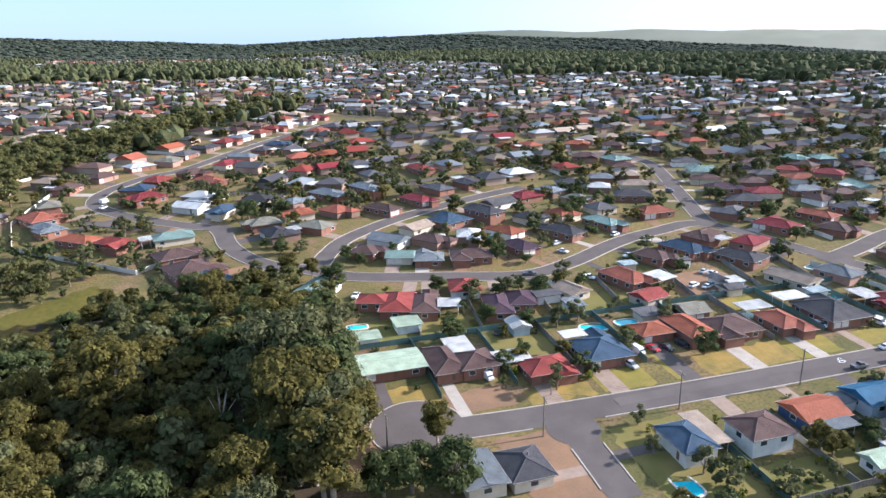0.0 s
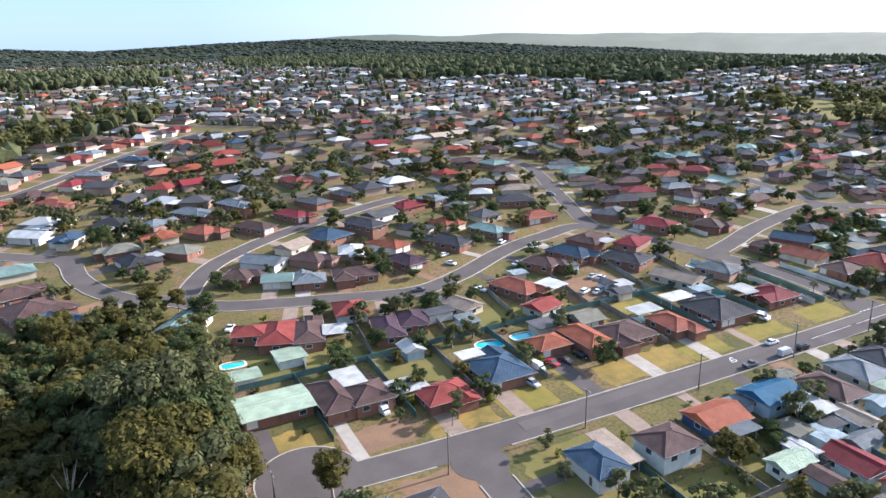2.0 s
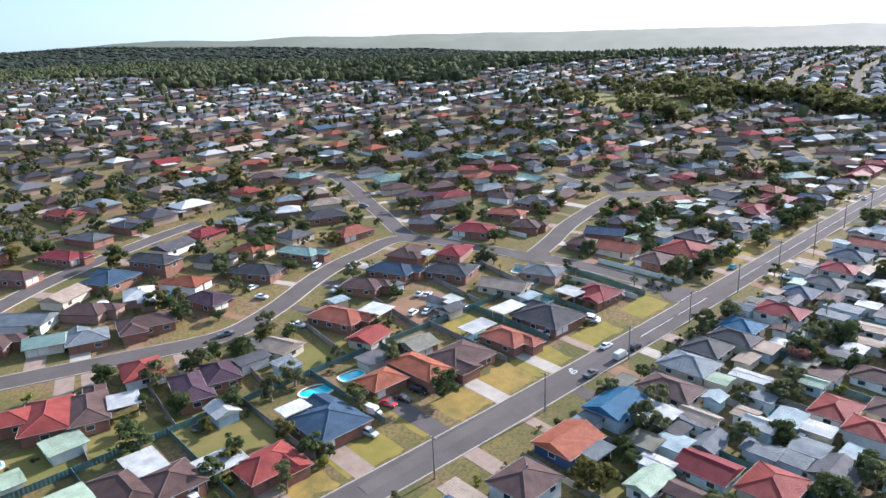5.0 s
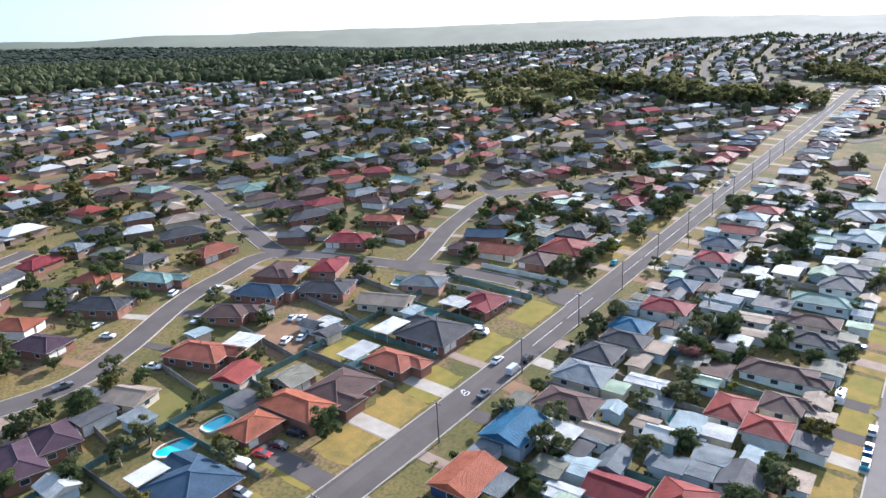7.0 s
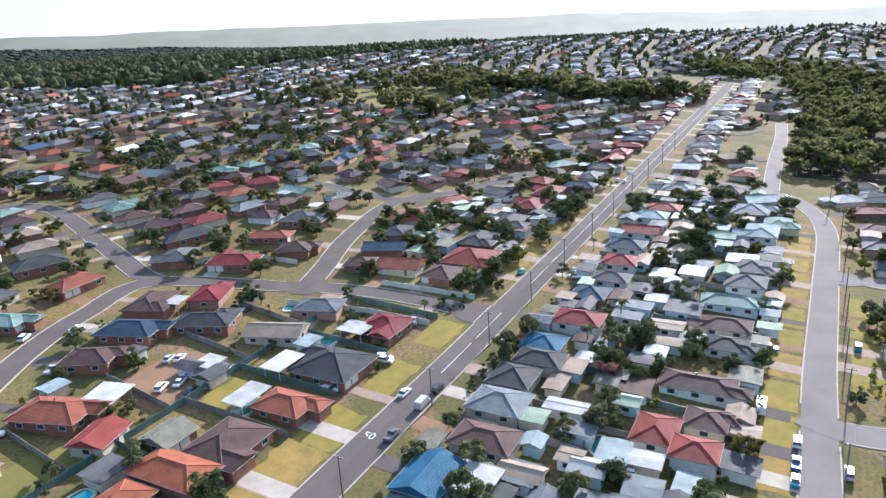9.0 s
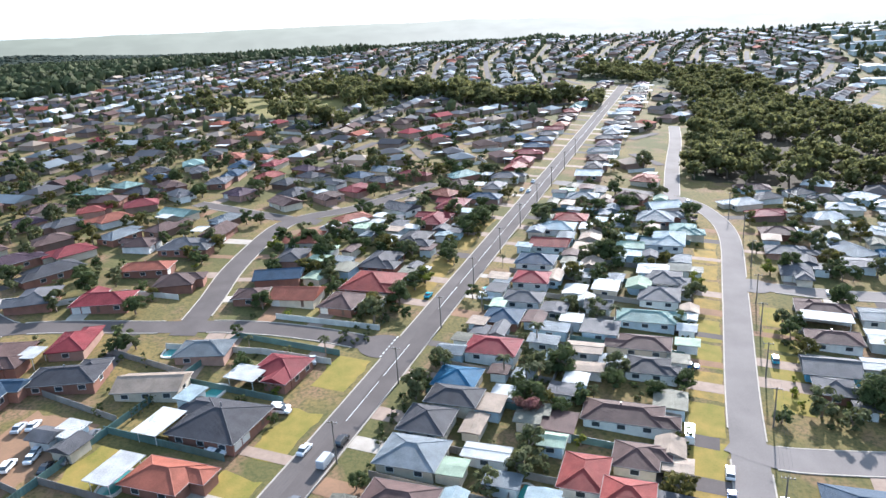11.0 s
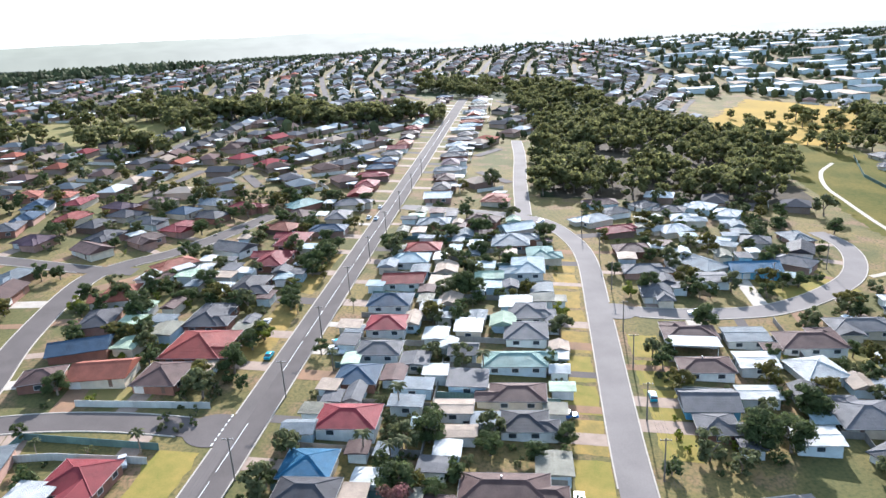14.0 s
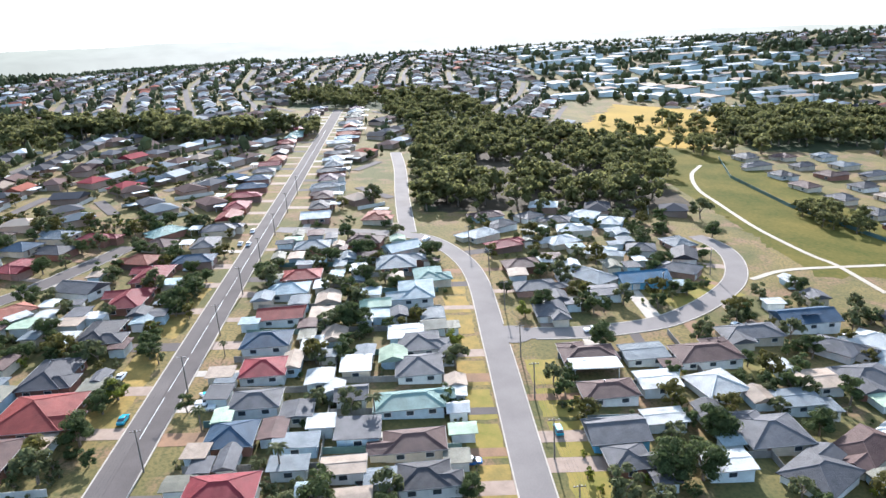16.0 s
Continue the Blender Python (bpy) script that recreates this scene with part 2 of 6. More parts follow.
def rise(u):
    a, b, s2 = (260.0, 740.0, 0.022) if u >= 0 else (140.0, 600.0, 0.01)
    v = abs(u)
    if v < a:
        z = SLOPE * v
    elif v < b:
        w = (v - a) / (b - a)
        z = SLOPE * a + (b - a) * (SLOPE * w + (s2 - SLOPE) * (w ** 3 - w ** 4 / 2))
    else:
        z = SLOPE * a + (b - a) * (SLOPE + s2) / 2 + s2 * (v - b)
    return z if u >= 0 else -z


def ground(x, y):
    """The height of the ground: a hillside that rises to the north, levels off, and ends in low wooded hills."""
    r = math.hypot(x - 120, y - 120)
    z = rise(UPHILL[0] * x + UPHILL[1] * y)
    if r > 420:
        z += 0.016 * (r - 420) ** 2 / (r + 60)
    r = math.hypot(x - 60, y - 50)
    if r > 800:
        az = math.degrees(math.atan2(x - 60, y - 50))
        e = float(np.interp(az, [q[0] for q in SKYLINE], [q[1] for q in SKYLINE]))
        e -= float(np.interp(az, [10, 25, 40, 58, 100, 130], [0.0, 0.6, 1.2, 1.9, 1.8, 0.9]))
        up = -2.3 + (e + 2.3) * ease(800, 3600, r)
        far = 97 + r * math.tan(radians(up)) + 9 * noise.noise((x / 420, y / 420, 0.0)) * ease(1200, 2500, r)
        k = ease(800, 1500, r)
        z = z * (1 - k) + far * k
    return z


def inside(x, y, outline):
    """Whether a spot lies within an outline."""
    hit = False
    for (ax, ay), (bx, by) in zip(outline, outline[1:] + outline[:1]):
        if (ay > y) != (by > y) and x < ax + (y - ay) * (bx - ax) / (by - ay):
            hit = not hit
    return hit


RIDGE_WOOD = [(440, 985), (520, 845), (600, 670), (660, 640), (720, 720), (830, 735), (1010, 625), (1090, 560), (1240, 640), (1500, 900), (2000, 1300), (1500, 2000), (420, 2200), (330, 1500)]
EAST_WOOD = [(436, 66), (440, -48), (520, -88), (600, -98), (650, -60), (690, -15), (880, 10), (930, 190), (815, 185), (812, 96), (700, 68)]
SOUTH_WOOD = [(590, -170), (600, -330), (720, -360), (760, -260), (700, -190)]
WEST_BELT = [(-125, 420), (-85, 430), (-20, 545), (75, 660), (60, 690), (-45, 590), (-150, 480)]
NORTH_BELT = [(-420, 1010), (90, 960), (160, 1180), (-60, 1330), (-420, 1350)]


def woods_at(x, y):
    """How wooded the far country is, 0 to 1."""
    r = math.hypot(x - 60, y - 50)
    if r > 2150:
        return 1.0
    n = noise.noise((x / 330, y / 330, 3.0)) + 0.45 * noise.noise((x / 120, y / 120, 9.0))
    wob = 26 * noise.noise((x / 60, y / 60, 5.0))
    if any(inside(x + wob, y - wob, q) for q in (RIDGE_WOOD, WEST_BELT, NORTH_BELT, SOUTH_WOOD)) or x < -130 and y < 520:
        return 1.0
    if inside(x, y, EAST_WOOD):
        return 0.8
    if (x - 1900) ** 2 / 260 ** 2 + (y - 650) ** 2 / 150 ** 2 < 1:
        return 1.0
    if x > 800 and y < -90 and y > -480 and x < 1500:
        return 0.0
    return 1.0 if n > 0.46 + 0.25 * ease(1500, 600, r) else 0.0


def mesh_object(name, verts, faces, mat, parent=None, smooth=False):
    me = bpy.data.meshes.new(name)
    me.from_pydata([tuple(v) for v in verts], [], faces)
    for m in (mat if isinstance(mat, (list, tuple)) else [mat]):
        me.materials.append(m)
    if smooth:
        me.shade_smooth()
    ob = new(name, me)
    if parent is not None:
        ob.parent = parent
    return ob


def reuse(name, source, parent, m):
    """One more object on the mesh of source."""
    ob = new(name, source)
    ob.parent = parent
    ob.matrix_local = m
    return ob


def steps_of(lo, hi, step, far):
    core = list(np.arange(lo, hi + 0.1, step))
    up, down, g = [], [], step
    v = core[-1]
    while v < far:
        g *= 1.13
        v += g
        up.append(v)
    g, v = step, core[0]
    while v > -far:
        g *= 1.13
        v -= g
        down.append(v)
    return down[::-1] + core + up


xs, ys = steps_of(-140, 885, 5.0, 4700), steps_of(-260, 480, 5.0, 4700)
tv = [(x, y, ground(x, y)) for y in ys for x in xs]
nx = len(xs)
tf = [(j * nx + i, j * nx + i + 1, (j + 1) * nx + i + 1, (j + 1) * nx + i) for j in range(len(ys) - 1) for i in range(nx - 1)]
terrain_mats = [1 if (abs(x - 60) > 330 or abs(y - 50) > 420) and woods_at(x, y) > 0.5 else 0 for x, y in ((xs[q[0] % nx] * 0.5 + xs[q[1] % nx] * 0.5, ys[q[0] // nx] * 0.5 + ys[q[2] // nx] * 0.5) for q in tf)]
terrain = tagged(mesh_object("ground", tv, tf, [GRASS, WOODFLOOR], smooth=True), "dry grassy hillside ground running out to low hills", "ground", kind="structure")
terrain.data.polygons.foreach_set("material_index", terrain_mats)


def painted_haze_material():
    """Far ridge seen through lit air: haze painted as emission, paler toward the sun."""
    m = bpy.data.materials.new("far_ridge_painted_haze")
    m.use_nodes = True
    n, l = m.node_tree.nodes, m.node_tree.links
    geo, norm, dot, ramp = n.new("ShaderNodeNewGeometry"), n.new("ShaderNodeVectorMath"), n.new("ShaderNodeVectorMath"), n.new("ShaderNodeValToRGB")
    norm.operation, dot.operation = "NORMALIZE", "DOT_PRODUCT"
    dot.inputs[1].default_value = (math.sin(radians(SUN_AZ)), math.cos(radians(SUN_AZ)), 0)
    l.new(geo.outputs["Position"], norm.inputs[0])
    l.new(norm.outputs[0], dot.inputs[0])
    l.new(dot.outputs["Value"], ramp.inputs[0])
    # emission colours that paint the haze, brightest at the sun's azimuth
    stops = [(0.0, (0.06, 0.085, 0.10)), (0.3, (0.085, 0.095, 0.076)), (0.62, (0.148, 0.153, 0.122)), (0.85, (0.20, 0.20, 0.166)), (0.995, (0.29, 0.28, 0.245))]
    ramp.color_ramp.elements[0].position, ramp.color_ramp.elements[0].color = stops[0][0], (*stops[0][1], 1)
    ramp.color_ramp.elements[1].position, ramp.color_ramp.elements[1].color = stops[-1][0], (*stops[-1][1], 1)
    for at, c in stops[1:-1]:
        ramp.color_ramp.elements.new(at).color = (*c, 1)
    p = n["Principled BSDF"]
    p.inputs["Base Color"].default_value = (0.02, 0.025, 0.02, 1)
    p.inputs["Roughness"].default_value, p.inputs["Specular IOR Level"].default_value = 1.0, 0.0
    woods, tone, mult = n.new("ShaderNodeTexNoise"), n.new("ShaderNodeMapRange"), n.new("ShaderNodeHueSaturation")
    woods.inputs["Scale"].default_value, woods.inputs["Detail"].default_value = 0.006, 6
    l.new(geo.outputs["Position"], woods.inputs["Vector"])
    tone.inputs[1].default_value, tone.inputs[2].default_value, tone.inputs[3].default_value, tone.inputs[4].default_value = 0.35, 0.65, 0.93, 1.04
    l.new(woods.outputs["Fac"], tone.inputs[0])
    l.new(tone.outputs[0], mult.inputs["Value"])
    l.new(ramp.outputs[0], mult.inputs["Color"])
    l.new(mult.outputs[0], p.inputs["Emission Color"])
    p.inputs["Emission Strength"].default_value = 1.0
    return m


def far_ridge():
    """The last ridge on the skyline, past the end of the ground."""
    v, f = [], []
    n = 420
    for k in range(n + 1):
        az = -60 + 215 * k / n
        e = float(np.interp(az, [q[0] for q in SKYLINE], [q[1] for q in SKYLINE])) - 0.35 * ease(14, 0, az)
        e += 0.16 * noise.noise((az * 0.2, 0.0, 4.0)) + 0.035 * noise.noise((az * 1.9, 0.0, 8.0))
        c, s = math.sin(radians(az)), math.cos(radians(az))
        for r, up in ((4150, -5.0), (4250, e - 1.0), (4620, e), (4700, e - 0.5)):
            v.append((60 + r * c, 50 + r * s, 97 + r * math.tan(radians(up))))
        if k:
            b = 4 * k
            f += [(b - 4 + q, b + q, b + q + 1, b - 3 + q) for q in range(3)]
    return tagged(mesh_object("backdrop", v, f, painted_haze_material(), smooth=True), "pale far wooded ridge with backlit haze painted in as glow", "ridge", kind="structure")


far_ridge()


# ---- roads ----
def curve_points(pts, step=3.0):
    """Catmull-Rom through the plan's points."""
    p = [Vector(q) for q in pts]
    p = [p[0] * 2 - p[1]] + p + [p[-1] * 2 - p[-2]]
    out = []
    for i in range(1, len(p) - 2):
        a, b, c, d = p[i - 1:i + 3]
        k = max(2, int((c - b).length / step))
        for j in range(k):
            t = j / k
            out.append(0.5 * (2 * b + (c - a) * t + (2 * a - 5 * b + 4 * c - d) * t * t + (3 * b - a - 3 * c + d) * t ** 3))
    return out + [p[-2]]


def normals(line):
    out = []
    for i in range(len(line)):
        d = (line[min(i + 1, len(line) - 1)] - line[max(i - 1, 0)]).normalized()
        out.append(Vector((-d.y, d.x)))
    return out


ROADS = {}
ROAD_ARRAY = {}


def strip(name, line, half, lift, mat, rows=3):
    verts, faces = [], []
    ns = normals(line)
    for p, n in zip(line, ns):
        for k in range(rows):
            q = p + n * half * (2 * k / (rows - 1) - 1)
            verts.append((q.x, q.y, ground(q.x, q.y) + lift))
    for i in range(len(line) - 1):
        for k in range(rows - 1):
            a = i * rows + k
            faces.append((a, a + rows, a + rows + 1, a + 1))
    return mesh_object(name, verts, faces, mat, smooth=True)


def near_road(x, y, skip=None):
    """Distance from the nearest road's edge, and that road's name and nearest point."""
    best = (1e9, None, None)
    for k, (line, half, carriage) in ROADS.items():
        if k == skip:
            continue
        if k not in ROAD_ARRAY:
            ROAD_ARRAY[k] = np.array([(p.x, p.y) for p in line])
        q = ROAD_ARRAY[k]
        d2 = (q[:, 0] - x) ** 2 + (q[:, 1] - y) ** 2
        i = int(d2.argmin())
        d = math.sqrt(d2[i]) - half
        if d < best[0]:
            best = (d, k, line[i])
    return best


def road(name, width, pts, mat, label, carriage=True):
    line = curve_points(pts)
    ROADS[name] = (line, width / 2, carriage)
    lift = 0.06 + 0.006 * len(ROADS)
    return tagged(strip("road" if carriage else "path", line, width / 2, lift, mat), label, "road" if carriage else "footpath", kind="structure")


def kerbs():
    """Concrete kerbs, broken where another road joins."""
    for name, (line, half, carriage) in list(ROADS.items()):
        if not carriage:
            continue
        ns = normals(line)
        for side in (-1, 1):
            run = []
            for i, (p, n) in enumerate(zip(line, ns)):
                q = p + n * side * half
                if i + 1 < len(line) and near_road(q.x, q.y, name)[0] > 0.3:
                    run.append((q, n * side))
                    continue
                if len(run) > 2:
                    kerb(run)
                run = []
            if len(run) > 2:
                kerb(run)


def kerb(run):
    verts, faces = [], []
    for q, n in run:
        z = ground(q.x, q.y)
        for off, h in ((-0.05, 0.04), (0.0, 0.19), (0.32, 0.19), (0.36, 0.0)):
            s = q + n * off
            verts.append((s.x, s.y, z + h))
    for i in range(len(run) - 1):
        for k in range(3):
            a = i * 4 + k
            faces.append((a, a + 4, a + 5, a + 1))
    tagged(mesh_object("kerb", verts, faces, CONCRETE), "pale concrete kerb along the street", "kerb", kind="structure")


def patch(name, x, y, w, d, rot, mat, label, lift=0.035, category="lawn", ragged=0.0):
    """A thin sheet laid over the ground."""
    nxp, nyp = max(2, int(w / 2.5)), max(2, int(d / 2.5))
    c, s = math.cos(radians(rot)), math.sin(radians(rot))
    verts, faces = [], []
    for j in range(nyp + 1):
        for i in range(nxp + 1):
            u, v = (i / nxp - 0.5) * w, (j / nyp - 0.5) * d
            if ragged and (i in (0, nxp) or j in (0, nyp)):
                u += ragged * noise.noise((x + u, y + v, 1.0))
                v += ragged * noise.noise((x + u, y + v, 7.0))
            px, py = x + u * c - v * s, y + u * s + v * c
            verts.append((px, py, ground(px, py) + lift))
    for j in range(nyp):
        for i in range(nxp):
            a = j * (nxp + 1) + i
            faces.append((a, a + 1, a + nxp + 2, a + nxp + 1))
    return tagged(mesh_object(name, verts, faces, mat), label, category, kind="structure")


def disc(name, x, y, r, mat, label, lift, ring=False):
    """A round sheet of paving, with a kerb round it where no road meets it."""
    verts, faces = [(x, y, ground(x, y) + lift)], []
    n = 40
    for k in range(n):
        c, s = x + r * math.cos(6.2832 * k / n), y + r * math.sin(6.2832 * k / n)
        verts.append((c, s, ground(c, s) + lift))
        faces.append((0, 1 + k, 1 + (k + 1) % n))
    if ring:
        run = []
        for k in range(n + 1):
            nrm = Vector((math.cos(6.2832 * k / n), math.sin(6.2832 * k / n)))
            q = Vector((x, y)) + nrm * r
            if near_road(q.x, q.y, name)[0] > 0.2:
                run.append((q, nrm))
            elif len(run) > 2:
                kerb(run)
                run = []
        if len(run) > 2:
            kerb(run)
    return tagged(mesh_object(name, verts, faces, mat), label, "road", kind="structure")


road("main", 8.4, [(37.0, 139.5), (66.4, 137.3), (119.4, 135.6), (167.0, 135.0), (210.0, 134.8), (380.4, 135.0), (595.3, 135.0), (700.0, 134.4), (805.0, 134.0)], ASPHALT, "wide grey asphalt suburban street")
road("side_south", 7.5, [(70.8, 134.7), (70.9, 123.6), (70.3, 105.9)], ASPHALT, "grey asphalt residential street")
road("road_b", 7.5, [(24.4, 248.5), (37.9, 237.3), (56.9, 230.5), (72.2, 226.0), (97.5, 219.3), (118.2, 225.1), (145.0, 238.7), (167.5, 245.6), (193.4, 247.0), (210.4, 205.9), (217.8, 185.3), (220.9, 165.1), (220.8, 143.7), (220.4, 137.8)], ASPHALT, "grey asphalt residential street")
road("road_a", 7.5, [(-7.0, 308.6), (-4.4, 299.2), (-2.5, 284.3), (4.3, 267.0), (15.7, 253.1), (27.8, 250.8), (33.7, 262.3), (45.5, 278.9), (74.7, 299.4), (116.5, 317.7), (142.5, 326.3)], ASPHALT, "grey asphalt residential street")
road("road_c", 7.5, [(195.4, 244.0), (197.0, 255.7), (211.7, 293.8), (231.9, 350.2), (225.1, 376.3), (200.0, 393.8)], ASPHALT, "grey asphalt residential street")
road("loop_d", 7.5, [(-3.1, 306.5), (-19.3, 315.9), (-43.9, 336.7), (-61.1, 360.9), (-60.3, 384.4), (-42.3, 410.7), (-22.3, 424.4), (10.7, 470.8), (47.9, 518.1), (88.1, 564.9)], ASPHALT, "grey asphalt residential street")
road("north_branch", 7.5, [(207.8, 197.0), (230.1, 203.9), (258.4, 213.7), (300.2, 222.2), (317.0, 217.5), (335.2, 204.3), (363.5, 193.1), (387.0, 185.2)], ASPHALT, "grey asphalt residential street")
road("cross_e", 7.0, [(318.5, 275.2), (312.0, 229.4), (311.9, 209.8)], ASPHALT, "grey asphalt residential street")
road("second", 7.4, [(120.0, 49.5), (175.3, 49.6), (223.6, 50.4), (291.4, 49.6), (346.7, 49.7), (375.8, 56.1), (395.2, 67.9), (402.7, 90.8), (408.4, 130.0)], WORN, "grey asphalt residential street")
road("lane", 7.0, [(402.0, 73.3), (463.6, 75.3), (533.5, 76.1), (588.7, 78.9)], WORN, "grey asphalt residential street")
road("crescent", 7.5, [(298.9, 46.7), (298.0, 28.2), (300.3, 10.5), (305.4, -5.3), (318.1, -23.3), (336.9, -41.1), (357.6, -51.1), (376.2, -53.8), (391.9, -49.6)], WORN, "grey asphalt residential street")
road("path_a", 2.2, [(538.9, -113.1), (511.7, -96.4), (476.5, -85.6), (446.1, -83.4), (401.6, -81.8), (366.2, -85.1), (352.7, -88.5), (324.0, -88.7)], PATHMAT, "pale winding concrete footpath through parkland", False)
road("path_b", 2.2, [(339.4, -48.9), (348.6, -68.5), (351.9, -107.6)], PATHMAT, "pale footpath joining the crescent", False)
road("side_e", 8.0, [(205.0, 53.7), (202.2, 44.9), (205.1, 31.0), (209.5, 15.6)], WORN, "grey asphalt residential street")
ROADS["turning_circle"] = ([Vector((36.5, 142.0))], 11.0, False)
ROADS["south_junction"] = ([Vector((71.0, 130.6))], 6.4, False)
ROADS["north_junction"] = ([Vector((220.5, 141.5))], 6.6, False)
ROADS["crescent_junction"] = ([Vector((298.0, 44.0))], 6.0, False)
ROADS["loop_junction"] = ([Vector((-4.0, 304.0))], 5.0, False)
kerbs()


# ---- houses ----
def box_mesh(name, w, d, h, mat, z0=0.0, bevel=0.0):
    bm = bmesh.new()
    bmesh.ops.create_cube(bm, size=1, matrix=Matrix.Translation((0, 0, z0 + h / 2)) @ Matrix.Diagonal((w, d, h, 1)))
    if bevel:
        bmesh.ops.bevel(bm, geom=bm.edges[:], offset=bevel, segments=1, affect="EDGES")
    me = bpy.data.meshes.new(name)
    bm.to_mesh(me)
    bm.free()
    me.materials.append(mat)
    return me


def ring_mesh(name, w, h, t, depth, mat):
    """An upright rectangular frame in the xz plane, its face to -y."""
    verts, faces = [], []
    for y in (-depth, 0.02):
        verts += [(-w / 2 - t, y, -h / 2 - t), (w / 2 + t, y, -h / 2 - t), (w / 2 + t, y, h / 2 + t), (-w / 2 - t, y, h / 2 + t),
                  (-w / 2, y, -h / 2), (w / 2, y, -h / 2), (w / 2, y, h / 2), (-w / 2, y, h / 2)]
    for k in range(4):
        n = (k + 1) % 4
        faces += [(k, n, 4 + n, 4 + k), (k, 8 + k, 8 + n, n), (4 + k, 4 + n, 12 + n, 12 + k)]
    me = bpy.data.meshes.new(name)
    me.from_pydata(verts, [], faces)
    me.materials.append(mat)
    return me


def ribbed_door():
    bm = bmesh.new()
    for k in range(5):
        bmesh.ops.create_cube(bm, size=1, matrix=Matrix.Translation((0, -0.04, 0.22 + 0.44 * k)) @ Matrix.Diagonal((2.5, 0.08, 0.41, 1)))
    me = bpy.data.meshes.new("garage_door")
    bm.to_mesh(me)
    bm.free()
    me.materials.append(DOORWHITE)
    return me


WINDOW_FRAME = ring_mesh("window_frame", 1.7, 1.15, 0.09, 0.07, FRAME)
WINDOW_PANE = box_mesh("pane", 1.7, 0.04, 1.15, GLASS, -0.575)
DOOR = box_mesh("front_door", 0.95, 0.08, 2.05, DOORDARK, 0, 0.01)
GARAGE = ribbed_door()


def roof_shape(w, d, h, kind, over=0.7):
    """Verts and faces of a closed roof, and the lines of its ridges and hips."""
    W, D = w / 2 + over, d / 2 + over
    tilt = {"hip": 0.37, "wing": 0.37, "gable": 0.37, "low": 0.11}.get(kind, 0.04)
    t = 0.16
    if kind == "flat":
        k = 0.04 * D * 2
        v = [(-W, -D, h), (W, -D, h), (W, D, h + k), (-W, D, h + k)]
        v += [(x, y, z + t) for x, y, z in v]
        f = [(3, 2, 1, 0), (4, 5, 6, 7)] + [(a, (a + 1) % 4, 4 + (a + 1) % 4, 4 + a) for a in range(4)]
        return v, f, []
    base = [(-W, -D, h), (W, -D, h), (W, D, h), (-W, D, h)]
    edge = [(x, y, h + t) for x, y, z in base]
    f = [(3, 2, 1, 0)] + [(a, (a + 1) % 4, 4 + (a + 1) % 4, 4 + a) for a in range(4)]
    hip = kind in ("hip", "wing")
    if w >= d:
        top, run = h + t + D * tilt, max(0.05, W - D) if hip else W
        ridge = [(-run, 0, top), (run, 0, top)]
        f += [(4, 5, 9, 8), (5, 6, 9), (6, 7, 8, 9), (7, 4, 8)]
        hips = [(4, 8), (7, 8), (5, 9), (6, 9), (8, 9)]
    else:
        top, run = h + t + W * tilt, max(0.05, D - W) if hip else D
        ridge = [(0, -run, top), (0, run, top)]
        f += [(4, 5, 8), (5, 6, 9, 8), (6, 7, 9), (7, 4, 8, 9)]
        hips = [(4, 8), (5, 8), (6, 9), (7, 9), (8, 9)]
    v = base + edge + ridge
    return v, f, [(v[a], v[b]) for a, b in (hips if hip else hips[-1:])]


def rods(lines, r):
    """Four-sided bars along lines, as one mesh's verts and faces."""
    v, f = [], []
    for a, b in lines:
        a, b = Vector(a), Vector(b)
        d = (b - a).normalized()
        s = d.cross(Vector((0, 0, 1)) if abs(d.z) < 0.95 else Vector((1, 0, 0))).normalized() * r
        u = s.cross(d).normalized() * r
        k = len(v)
        for p in (a, b):
            v += [p + s, p + u, p - s, p - u]
        f += [(k + i, k + (i + 1) % 4, k + 4 + (i + 1) % 4, k + 4 + i) for i in range(4)] + [(k, k + 1, k + 2, k + 3), (k + 7, k + 6, k + 5, k + 4)]
    return v, f


